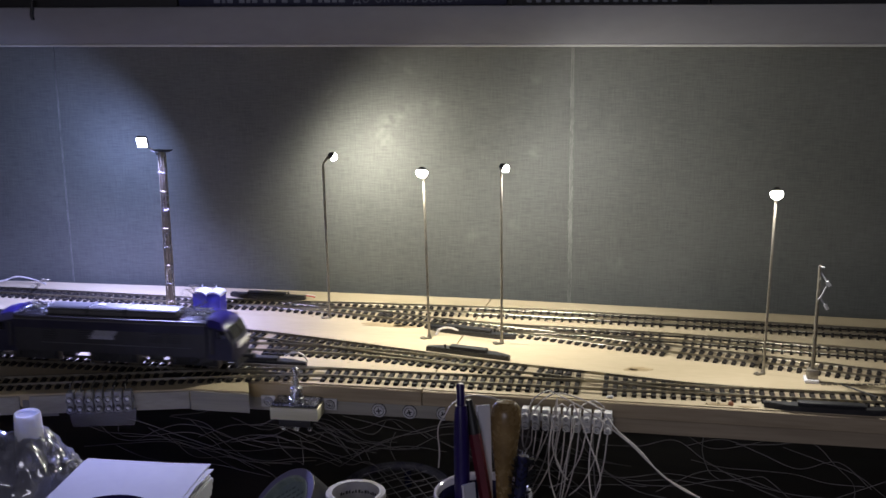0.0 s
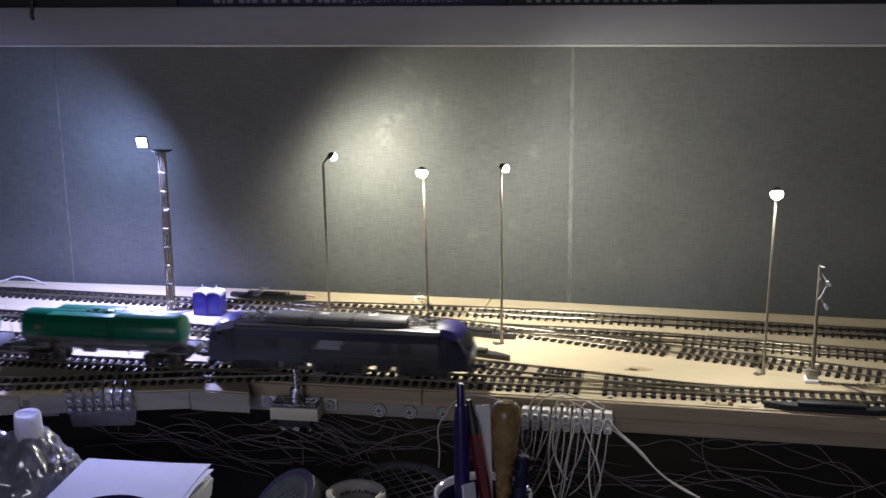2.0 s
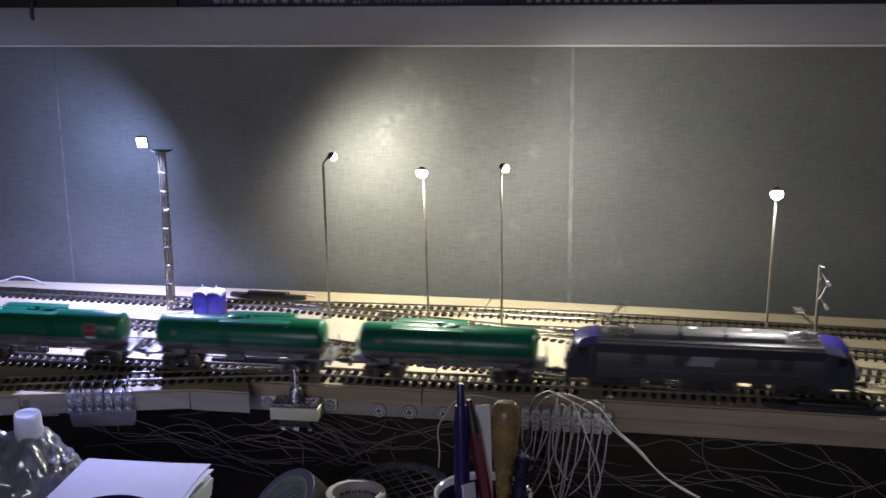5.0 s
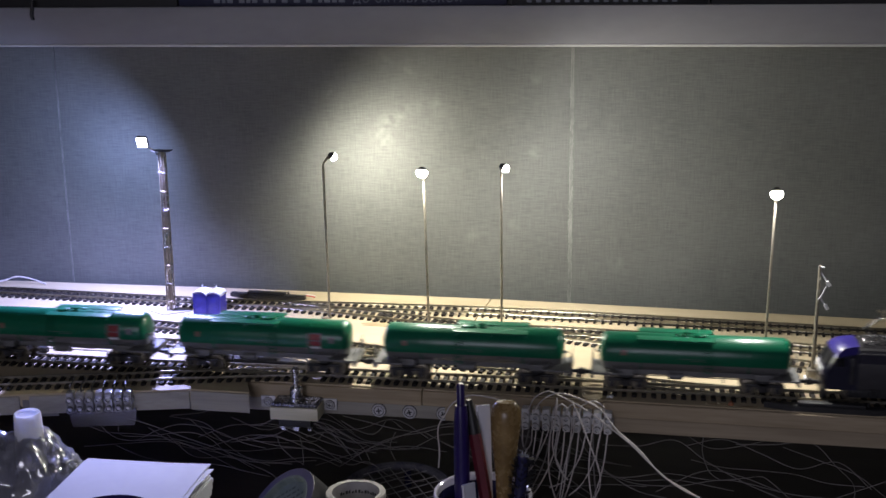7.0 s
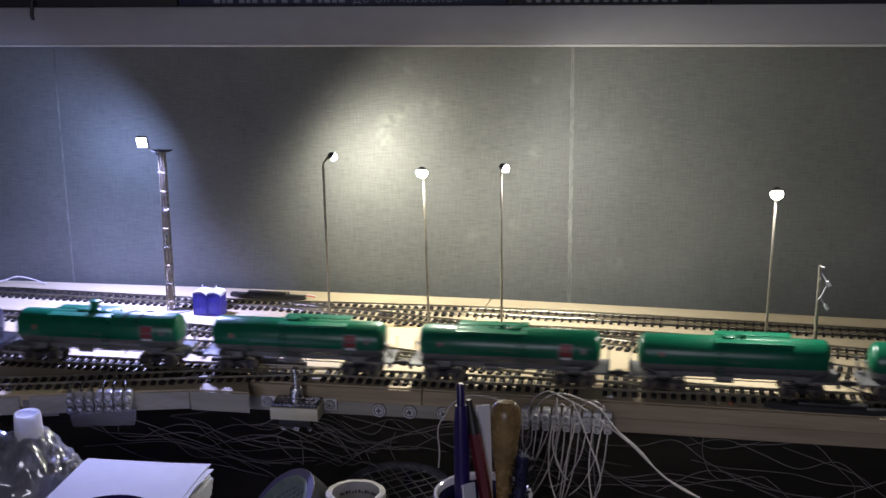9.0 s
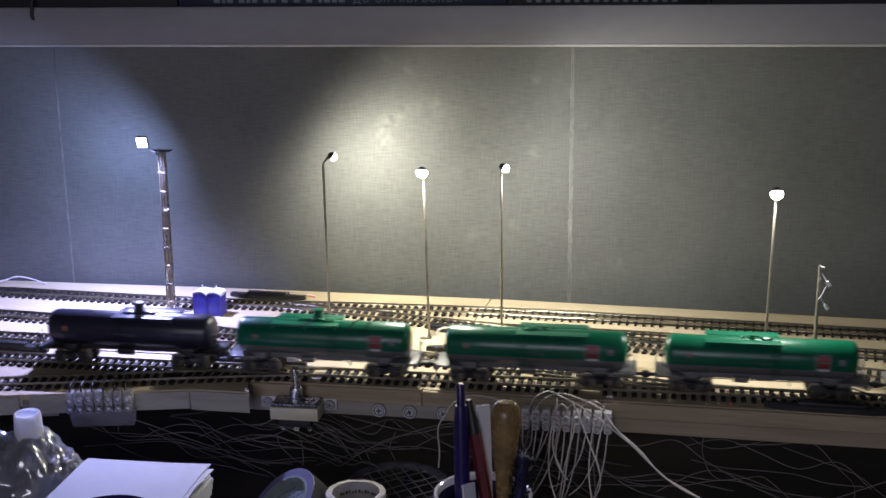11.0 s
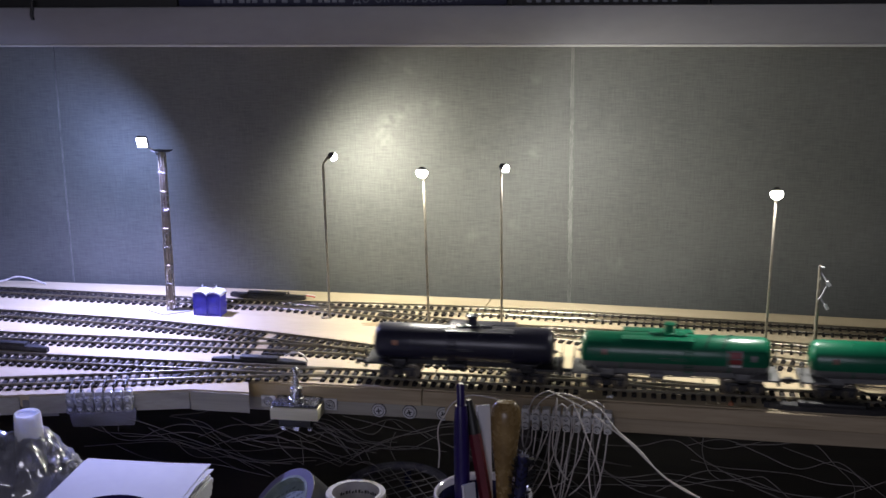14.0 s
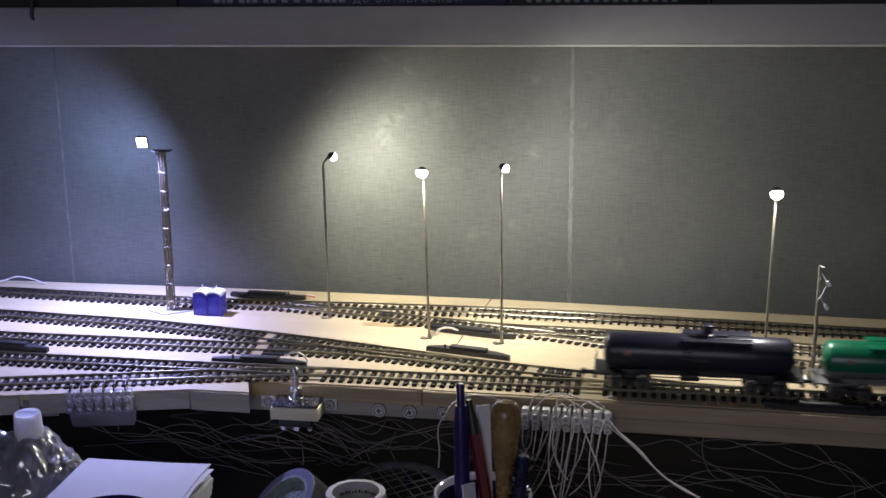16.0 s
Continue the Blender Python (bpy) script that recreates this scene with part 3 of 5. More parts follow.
    for side in (-1, 1):
        if placard:
            decal("placard", 0.0440 * -side, -27, 30, 0.0120, GREY, "pale framed hazard plate", side)
            decal("red_field", 0.0440 * -side, 6, 25, 0.0096, PLACARDRED, "dull red field", side, 0.00016)
            decal("red_field", 0.0440 * -side, -12, 3, 0.0100, PLACARDRED, "dull red field", side, 0.00016)
            decal("white_field", 0.0440 * -side, -23, -15, 0.0096, WHITE, "white strip", side, 0.00016)
            decal("emblem", 0.0580 * -side, -2, 16, 0.0050, GREY, "faint round emblem", side)
        decal("emblem", -0.0530 * -side, 2, 18, 0.0046, ORANGE if low_mat is NAVY else RUSTPRINT, "small faded emblem", side)
        decal("print_line", -0.002 * -side, -3, -1.6, 0.020, GREY, "", side)
        decal("print_line", 0.003 * -side, -9, -7.2, 0.012, GREY, "", side)
    for x in (-0.051, 0.051):
        bogie(w, x)
    coupler(w, 0.0775, 1)
    coupler(w, -0.0775, -1)
    return w


def locomotive():
    v = thing("electric_locomotive", "blue and grey electric freight locomotive with two folded pantographs", "locomotive")
    HL, HW, Z0, Z1 = 0.1085, 0.0178, 0.0125, 0.0425

    # side body between the cabs, shoulders rounded into the roof
    bm = B()
    sect = [(-HW, Z0), (-HW, Z1 - 0.0030), (-HW + 0.0012, Z1 - 0.0008), (-HW + 0.0045, Z1), (HW - 0.0045, Z1), (HW - 0.0012, Z1 - 0.0008), (HW, Z1 - 0.0030), (HW, Z0)]
    a = [bm.verts.new((-0.083, y, z)) for y, z in sect]
    b = [bm.verts.new((0.083, y, z)) for y, z in sect]
    for i in range(len(sect)):
        j = (i + 1) % len(sect)
        bm.faces.new((a[i], a[j], b[j], b[i]))
    bm.faces.new(a)
    bm.faces.new(b[::-1])
    part("body", bm, LOCOGREY, v)
    # pale cant rail and dark blue sill bands, proud of the side
    for s in (-1, 1):
        y0, y1 = sorted((s * (HW + 0.0001), s * (HW - 0.001)))
        part("rain_strip", box(B(), -0.083, 0.083, y0 - 0.0003 * (s < 0), y1 + 0.0003 * (s > 0), Z1 - 0.0036, Z1 - 0.0028), ROOFGREY, v, "pale rain strip under the roof")
        y0, y1 = sorted((s * (HW + 0.0003), s * (HW - 0.001)))
        part("side_band", box(B(), -0.083, 0.083, y0, y1, Z1 - 0.0105, Z1 - 0.0037), LOCODARK, v, "dark blue-grey upper band")
        part("side_stripe", box(B(), -0.060, 0.070, y0, y1, Z0 + 0.0070, Z0 + 0.0077), SIDEPRINT, v, "thin faded stripe")
        for x in (-0.052, -0.020, 0.040, 0.056) if s < 0 else (0.052, 0.020, -0.040, -0.056):
            g = B()
            for i in range(5):
                box(g, x - 0.0055, x + 0.0055, y0 - 0.0002 * (s < 0), y1 + 0.0002 * (s > 0), Z0 + 0.0110 + i * 0.0019, Z0 + 0.0122 + i * 0.0019)
            part("louvre", g, BLACK, v)
        bars = B()
        for x0, x1, z0, z1 in ((-0.0140, 0.0080, 0.0045, 0.0080), (-0.0100, 0.0100, 0.0082, 0.0098), (-0.0085, 0.0112, 0.0100, 0.0118)):
            box(bars, (x0 - 0.004) * -s, (x1 - 0.004) * -s, y0 - 0.00015, y1 + 0.00015, Z0 + 0.0075 + z0, Z0 + 0.0075 + z1) if s < 0 else box(bars, -x1 + 0.004, -x0 + 0.004, y0 - 0.00015, y1 + 0.00015, Z0 + 0.0075 + z0, Z0 + 0.0075 + z1)
        part("side_mark", bars, SILVER, v, "white slanted mark on the side")
    # the two cabs with raked faces
    for s in (-1, 1):
        cab = B()
        prof = [(0.083, Z0 - 0.0015), (HL - 0.0005, Z0 - 0.0015), (HL, Z0 + 0.0120), (HL - 0.0015, Z0 + 0.0145), (HL - 0.0072, Z1 - 0.0040), (HL - 0.0110, Z1 + 0.0004), (0.090, Z1 + 0.0022), (0.083, Z1 + 0.0024)]
        rows = []
        for y, shrink in ((-HW, 0.0035), (-HW * 0.72, 0.0006), (0, 0.0), (HW * 0.72, 0.0006), (HW, 0.0035)):
            row = []
            for x, z in prof:
                k = max(0.0, min(1.0, (z - (Z1 - 0.004)) / 0.006))
                row.append(cab.verts.new((s * (x - shrink * (x > 0.0835)), y * (1 - 0.22 * k), z - 0.0012 * k * abs(y / HW))))
            rows.append(row)
        for p, q in zip(rows, rows[1:]):
            for i in range(len(prof)):
                j = (i + 1) % len(prof)
                cab.faces.new((p[i], p[j], q[j], q[i]))
        cab.faces.new(rows[0])
        cab.faces.new(rows[-1][::-1])
        top = cab.copy()
        cut = Z1 - 0.0068
        for m, keep in ((cab, -1), (top, 1)):
            bmesh.ops.bisect_plane(m, geom=list(m.verts) + list(m.edges) + list(m.faces), plane_co=(s * 0.098, 0, cut), plane_no=Vector((s * 0.16, 0, 1)) * keep, clear_inner=True)
        part("cab_hood", top, LOCOBLUE, v, "ultramarine rounded cab hood")
        # below the hood the same blue is darkened, shade put into the colour
        c = part("cab", cab, CABSHADE, v, "cab with a raked face, its blue darkened for shade")
        ws = B()
        p0, p1 = Vector((HL - 0.0019, 0, Z0 + 0.0155)), Vector((HL - 0.0069, 0, Z1 - 0.0046))
        for y0, y1 in ((-0.0150, -0.0010), (0.0010, 0.0150)):
            q = [(p0, y0), (p0, y1), (p1, y1), (p1, y0)]
            lo = [ws.verts.new((s * (p.x - 0.0030 * max(0, abs(y) / HW - 0.6) * 1.6), y, p.z)) for p, y in q]
            hi = [ws.verts.new((s * (p.x + 0.0006 - 0.0030 * max(0, abs(y) / HW - 0.6) * 1.6), y, p.z + 0.0002)) for p, y in q]
            for i in range(4):
                ws.faces.new((lo[i], lo[(i + 1) % 4], hi[(i + 1) % 4], hi[i]))
            ws.faces.new(hi)
        part("windscreen", ws, GLASSY, c)
        for y in (-1, 1):
            sw = B()
            a0, a1 = sorted((s * 0.0925, s * 0.0990))
            b0, b1 = sorted((y * (HW + 0.0002), y * (HW - 0.001)))
            box(sw, a0, a1, b0, b1, Z0 + 0.0165, Z1 - 0.0075, 0.0002)
            part("cab_side_window", sw, GLASSY, c)
            d = B()
            a0, a1 = sorted((s * 0.0850, s * 0.0885))
            box(d, a0, a1, b0, b1, Z0 + 0.0030, Z1 - 0.0065, 0.0002)
            part("cab_door", d, LOCOGREY, c)
            h = B()
            lathe(h, [(0.0013, 0), (0.0013, 0.0010), (0.0009, 0.0014), (0.0001, 0.0015)], pose(s * (HL - 0.0008), y * 0.0115, Z0 + 0.0105) @ pose(0, 0, 0, 0, 90 * s, 0), 12)
            part("headlight", h, WHITE, c, "round white headlight")
        band = B()
        a0, a1 = sorted((s * (HL - 0.0010), s * (HL + 0.0003)))
        box(band, a0, a1, -0.0130, 0.0130, Z0 + 0.0080, Z0 + 0.0128, 0.0002)
        part("front_band", band, WHITE, c, "white band across the cab face")
        plow = B()
        a0, a1 = sorted((s * (HL - 0.0040), s * (HL - 0.0010)))
        box(plow, a0, a1, -0.0150, 0.0150, 0.0035, Z0 - 0.0014, 0.0006)
        part("snow_plough", plow, BLACK, v)
        coupler(v, s * (HL - 0.0012), s)
    # roof: long equipment cover and pantographs
    bm = B()
    sect = [(-0.0105, Z1 - 0.0005), (-0.0105, Z1 + 0.0030), (-0.0085, Z1 + 0.0048), (-0.004, Z1 + 0.0056), (0.004, Z1 + 0.0056), (0.0085, Z1 + 0.0048), (0.0105, Z1 + 0.0030), (0.0105, Z1 - 0.0005)]
    a = [bm.verts.new((-0.0560, y, z)) for y, z in sect]
    b = [bm.verts.new((0.0560, y, z)) for y, z in sect]
    for i in range(len(sect)):
        j = (i + 1) % len(sect)
        bm.faces.new((a[i], a[j], b[j], b[i]))
    bm.faces.new(a)
    bm.faces.new(b[::-1])
    part("roof_cover", bm, ROOFGREY, v, "long grey equipment cover")
    for x in (-0.021, 0.012):
        g = B()
        box(g, x - 0.0008, x + 0.0008, -0.0109, 0.0109, Z1 - 0.0004, Z1 + 0.0059, 0.0002)
        part("roof_joint", g, BLACK, v, "dark joint across the cover")
    for x in (-0.012, 0.028):
        g = B()
        box(g, x - 0.0030, x + 0.0030, -0.0030, 0.0030, Z1 + 0.0050, Z1 + 0.0064, 0.0004)
        part("roof_vent", g, WHITE, v, "small pale roof box")
    for s in (-1, 1):
        bm = B()
        cx = s * 0.0690
        for x in (-0.0075, 0.0075):
            rod(bm, (cx + x, -0.0095, Z1 + 0.0026), (cx + x, 0.0095, Z1 + 0.0026), 0.0006, seg=6)
            for y in (-0.0090, 0.0090):
                rod(bm, (cx + x, y, Z1 - 0.0005), (cx + x, y, Z1 + 0.0024), 0.0010, 0.0007, seg=8)
        for y in (-0.0080, 0.0080):
            rod(bm, (cx - 0.0075, y, Z1 + 0.0030), (cx + 0.0090, y * 0.4, Z1 + 0.0044), 0.0005, seg=6)
            rod(bm, (cx + 0.0090, y * 0.4, Z1 + 0.0044), (cx - 0.0060, y * 0.7, Z1 + 0.0058), 0.0004, seg=6)
        for x in (-0.0110, -0.0035, 0.0035, 0.0110):
            tube(bm, [(cx + x, -0.0100, Z1 + 0.0012), (cx + x * 0.9, -0.0050, Z1 + 0.0052), (cx + x * 0.7, 0.0050, Z1 + 0.0052), (cx + x * 0.6, 0.0100, Z1 + 0.0012)], 0.0004, 5, 0.003)
        for y in (-0.0110, -0.0040, 0.0040, 0.0110):
            rod(bm, (cx - 0.0115, y, Z1 + 0.0022), (cx + 0.0115, y * 0.9, Z1 + 0.0034), 0.0004, seg=5)
        part("pantograph_base", bm, STEEL, v, "metal pantograph frame on the roof")
        for x in (-0.0105, 0.0105):
            for y in (-0.0105, 0.0105):
                g = B()
                lathe(g, [(0.0012, Z1 - 0.0004), (0.0012, Z1 + 0.0006), (0.0008, Z1 + 0.0008), (0.0012, Z1 + 0.0011), (0.0008, Z1 + 0.0014), (0.0011, Z1 + 0.0018), (0.0001, Z1 + 0.0022)], pose(cx + x, y, 0), 10)
                part("insulator", g, ROOFGREY, v, "small ribbed insulator")
        bm = B()
        top, knee = (cx - s * 0.004, Z1 + 0.0225), (cx + s * 0.0085, Z1 + 0.0110)
        rod(bm, (cx - s * 0.0070, 0, Z1 + 0.0030), (knee[0], 0, knee[1]), 0.0007, seg=6)
        for y in (-0.0040, 0.0040):
            rod(bm, (knee[0], y * 0.4, knee[1]), (top[0], y, top[1]), 0.00045, seg=6)
        rod(bm, (knee[0], -0.0025, knee[1]), (knee[0], 0.0025, knee[1]), 0.0007, seg=6)
        arm = part("pantograph_arm", bm, BLACK, v, "raised thin bent arm")
        bm = B()
        for x in (-0.0022, 0.0022):
            tube(bm, [(top[0] + x, -0.0125, top[1] - 0.0022), (top[0] + x, -0.0095, top[1] + 0.0004), (top[0] + x, 0.0095, top[1] + 0.0004), (top[0] + x, 0.0125, top[1] - 0.0022)], 0.00038, 6, 0.002)
        for y in (-0.0040, 0.0040):
            rod(bm, (top[0] - 0.0022, y, top[1] + 0.0002), (top[0] + 0.0022, y, top[1] + 0.0002), 0.0004, seg=6)
        part("contact_bow", bm, BRASSY, arm, "tarnished metal contact bow")
    # underframe and boxes
    bm = B()
    box(bm, -0.100, 0.100, -0.0090, 0.0090, 0.0105, Z0 + 0.0005)
    for x0, x1 in ((-0.0470, -0.0290), (0.0290, 0.0470)):
        box(bm, x0 + 0.003, x1 - 0.003, -0.0150, 0.0150, 0.0075, Z0, 0.0008)
    part("underframe", bm, BLACK, v)
    for x in (-0.069, 0.0, 0.069):
        bogie(v, x, 0.0155, 0.0068, True)
    return v


loco = locomotive()
GREENLABEL = "green and grey bogie tank wagon"
wag = [tank_wagon(GREENLABEL + " with a long walkway", GREEN, GREY, GREY, False, False, (-0.014, 0.043)),
       tank_wagon(GREENLABEL + " with a red hazard field", GREEN, GREY, GREY, True, False, (-0.014, 0.041)),
       tank_wagon(GREENLABEL + " with a tall filling dome", GREEN, GREY, GREY, True, True, (-0.014, 0.040)),
       tank_wagon("blue-black bogie tank wagon with an orange emblem", NAVY, NAVY, BLACK, False, True, (-0.012, 0.040))]


# ---- lamps and small things on the board ----
def street_lamp(label, foot, knee, head, way, lens, watts, size, beam=None, tint=WARM):
    """A bent metal pole with a diode head; foot, knee and head in metres."""
    t = thing("street_lamp", label, "lamp", group="yard lamps")
    way = Vector(way).normalized()
    bm = tube(B(), [foot, Vector(foot).lerp(Vector(knee), 0.5), knee], 0.0011, 10, 0.01)
    rod(bm, knee, Vector(head) - way * 0.002, 0.0010, seg=10)
    rod(bm, Vector(foot), Vector(foot) + Vector((0, 0, 0.004)), 0.0022, 0.0014, seg=12)
    part("pole", bm, DULLSTEEL, t, "thin bent metal tube")
    foot_plate = B()
    tube(foot_plate, [(foot[0] + 0.001, foot[1] - 0.001, 0.0012), (foot[0] - 0.004, foot[1] - 0.004, 0.0010), (foot[0] - 0.007, foot[1] - 0.003, 0.0012), (foot[0] - 0.004, foot[1] - 0.001, 0.0014)], 0.0009, 6, 0.001)
    part("foot_loop", foot_plate, DULLSTEEL, t)
    at = Matrix.Translation(head) @ way.to_track_quat("Z", "Y").to_matrix().to_4x4()
    r = size
    dome = max(0.0047, size)
    h = min(size, 0.0042)
    part("head", lathe(B(), [(0.0001, -0.0040), (h * 0.6, -0.0038), (h * 0.95, -0.0015), (h * 1.08, 0.0008), (h * 0.98, 0.0008), (h * 0.9, -0.0008), (0.0001, -0.001)], at, 20), BLACK, t, "small dark lamp head")
    part("diode", lathe(B(), [(r * 0.95, 0.0000), (r * 0.95, 0.0012), (r * 0.84, dome * 0.62), (r * 0.5, dome * 0.90), (0.0001, dome)], at, 20), lens, t, "bright glowing diode")
    led(Vector(head) + way * (dome + 0.0006), Vector(beam or way), watts, tint, size * 1.6)
    return t


street_lamp("bent wire yard lamp, diode turned along the track", (-0.1376, 0.1517, 0), (-0.1388, 0.1517, 0.1465), (-0.1330, 0.1625, 0.1514), (0.80, 0.12, -0.50), WARMLED, 2.35, 0.0036, (0.42, 0.66, -0.52))
street_lamp("straight yard lamp with a glaring front-facing diode", (-0.0345, 0.1050, 0), (-0.0375, 0.1050, 0.1440), (-0.0382, 0.1020, 0.1500), (0.0, -0.52, -0.85), WARMLED, 2.3, 0.0052)
street_lamp("bent wire yard lamp beside the turnout", (0.0306, 0.0997, 0), (0.0300, 0.0997, 0.1520), (0.0325, 0.0985, 0.1555), (0.84, -0.30, -0.42), WARMLED, 2.35, 0.0036, (0.50, 0.64, -0.55), NEUTRAL)
street_lamp("straight yard lamp with a glaring diode by the mast", (0.2475, 0.0518, 0), (0.2498, 0.0518, 0.1430), (0.2500, 0.0490, 0.1490), (0.0, -0.55, -0.83), WARMLED, 1.2, 0.0052, None, NEUTRAL)

# lattice tower with a cool floodlight
tower = thing("floodlight_tower", "tarnished brass lattice tower with a cool white floodlight", "lamp")
TX, TY = -0.2945, 0.1543
legs = [(-0.0023, -0.0023), (0.0023, -0.0023), (0.0023, 0.0023), (-0.0023, 0.0023)]
TOP = 0.154
part("column", rod(B(), (TX, TY, 0.001), (TX + 0.001, TY, TOP), 0.0011, 0.0009, seg=10), BRASSY, tower)
for lx, ly in legs:
    part("leg", rod(B(), (TX + lx * 1.25, TY + ly * 1.25, 0.001), (TX + lx + 0.001, TY + ly, TOP), 0.0007, seg=8), BRASSY, tower)
for i in range(8):
    z = 0.010 + i * 0.0178
    k = 1.25 - 0.25 * z / TOP
    ox = 0.001 * z / TOP
    bm = B()
    for (ax, ay), (bx, by) in zip(legs, legs[1:] + legs[:1]):
        rod(bm, (TX + ax * k + ox, TY + ay * k, z), (TX + bx * k + ox, TY + by * k, z), 0.0006, seg=6)
        rod(bm, (TX + ax * k + ox, TY + ay * k, z), (TX + bx * k + ox, TY + by * k, z + 0.0178), 0.0004, seg=6)
    for ax, ay in legs[:2] if i in (2, 4, 6, 7) else legs[1:2]:
        bmesh.ops.create_uvsphere(bm, u_segments=8, v_segments=6, radius=0.0011, matrix=Matrix.Translation((TX + ax * k + ox, TY + ay * k, z)))
    part("brace", bm, STEEL if i % 2 else BRASSY, tower)
part("base_plate", prism(B(), [(TX - 0.022, TY - 0.004), (TX - 0.001, TY - 0.016), (TX + 0.020, TY + 0.001), (TX - 0.002, TY + 0.012)], 0.0, 0.0010), GREYWOOD, tower, "pale card base plate")
part("platform", box(B(), TX - 0.006, TX + 0.0095, TY - 0.006, TY + 0.006, 0.1545, 0.1556, 0.0004), BLACK, tower)
tube_bm = tube(B(), [(TX - 0.001, TY - 0.003, 0.146), (TX - 0.003, TY - 0.004, 0.1535), (TX - 0.007, TY - 0.005, 0.1575), (TX - 0.012, TY - 0.006, 0.1610)], 0.0006, 6, 0.002)
part("lead", tube_bm, STEEL, tower)
HEAD, FACE = Vector((-0.3095, 0.1480, 0.1640)), Vector((0.02, -0.90, -0.43)).normalized()
at = Matrix.Translation(HEAD) @ FACE.to_track_quat("Z", "Y").to_matrix().to_4x4()
bm = B()
box(bm, -0.0048, 0.0048, -0.0050, 0.0050, -0.0030, 0.0004, 0.0006)
bm.transform(at)
part("floodlight_housing", bm, BLACK, tower)
bm = B()
box(bm, -0.0043, 0.0043, -0.0046, 0.0046, 0.0002, 0.0016, 0.0005)
bm.transform(at)
part("diode", bm, COOLLED, tower, "glaring square cool diode")
led(HEAD + FACE * 0.003, (-0.30, -0.45, -0.84), 9.8, COOL, 0.008)
# unseen diode and spot, added to throw the blue glow on the wall
REAR = Vector((-0.80, 0.35, -0.50)).normalized()
part("rear_diode", lathe(B(), [(0.0022, 0.0), (0.0020, 0.0012), (0.0001, 0.0020)], Matrix.Translation(HEAD - FACE * 0.0030) @ REAR.to_track_quat("Z", "Y").to_matrix().to_4x4(), 12), COOLLED, tower, "small cool diode added on the back, unseen")
data = bpy.data.lights.new("rear_diode_light", "SPOT")
data.energy, data.color, data.spot_size, data.spot_blend, data.shadow_soft_size = 2.3, (0.36, 0.47, 1.0), radians(146), 1.0, 0.002
ob = new("rear_diode_light", data)
ob.matrix_world = look(HEAD - FACE * 0.0030 + REAR * 0.0060, HEAD + REAR)

# twin portable cabins
for x, y, turn in ((-0.2607, 0.1500, -4), (-0.2468, 0.1500, -4)):
    c = thing("portable_cabin", "small blue portable toilet cabin with white arched roof", "cabin", pose(x, y, 0, 0, 0, turn), group="pair of cabins")
    part("cabin_body", box(B(), -0.0068, 0.0068, -0.0068, 0.0068, 0, 0.0208, 0.0006), BOOTHBLUE, c)
    d = part("cabin_door", box(B(), -0.0047, 0.0047, -0.0073, -0.0066, 0.0014, 0.0192, 0.0003), BOOTHBLUE, c)
    part("door_panel", box(B(), -0.0032, 0.0032, -0.0076, -0.0072, 0.0030, 0.0090, 0.0002), BOOTHBLUE, d)
    part("door_panel", box(B(), -0.0032, 0.0032, -0.0076, -0.0072, 0.0105, 0.0160, 0.0002), BOOTHBLUE, d)
    for s in (-1, 1):
        a, b = sorted((s * 0.0055, s * 0.0067))
        part("corner_rib", box(B(), a, b, -0.0074, -0.0066, 0.0, 0.0207, 0.0003), BOOTHBLUE, c)
    bm = B()
    rows = []
    for y0 in (-0.0078, 0.0074):
        arch = [(0.0074 * math.cos(a), 0.0204 + 0.0036 * math.sin(a) ** 1.4) for a in [math.pi * i / 10 for i in range(11)]]
        low = [(0.0074 * math.cos(a), 0.0196 + 0.0030 * math.sin(a) ** 1.4) for a in [math.pi * i / 10 for i in range(10, -1, -1)]]
        rows.append([bm.verts.new((px, y0, pz)) for px, pz in arch + low])
    k = len(rows[0])
    for i in range(k):
        bm.faces.new((rows[0][i], rows[0][(i + 1) % k], rows[1][(i + 1) % k], rows[1][i]))
    for i in range(10):
        for r in rows:
            bm.faces.new((r[i], r[i + 1], r[k - 2 - i], r[k - 1 - i]))
    part("cabin_roof", bm, BOOTHROOF, c, "white arched roof")
    part("vent_pipe", rod(B(), (-0.002, 0.005, 0.0225), (-0.002, 0.005, 0.0268), 0.0007, seg=8), BOOTHROOF, c)

# catenary mast
mast = thing("catenary_mast", "grey catenary mast with two insulated arms", "mast", pose(0.2840, 0.0400, 0))
part("post", rod(B(), (0, 0, 0.002), (0.0005, 0, 0.0945), 0.0017, 0.0012, seg=8), DULLSTEEL, mast)
part("mast_foot", box(B(), -0.0042, 0.0042, -0.0042, 0.0042, 0.0, 0.0105, 0.0008), DULLSTEEL, mast)
part("mast_plinth", box(B(), -0.0062, 0.0048, -0.0062, 0.0062, 0.0, 0.0030, 0.0008), BOOTHROOF, mast)
bm = B()
for a, b in (((-0.0005, 0, 0.0935), (0.0035, -0.002, 0.0935)), ((0.0005, 0, 0.0905), (0.0078, -0.004, 0.0800)), ((0.0066, -0.004, 0.0810), (0.0018, -0.003, 0.0690)), ((0.0, 0, 0.0675), (0.0018, -0.003, 0.0695)), ((0.0018, -0.003, 0.0695), (0.0072, -0.004, 0.0615))):
    rod(bm, a, b, 0.0007, seg=6)
part("arm", bm, SILVER, mast, "pale painted arms")
bm = B()
for a, b in (((0.0058, -0.0036, 0.0828), (0.0082, -0.0042, 0.0794)), ((0.0052, -0.0038, 0.0645), (0.0076, -0.0041, 0.0608))):
    rod(bm, a, b, 0.0014, seg=10)
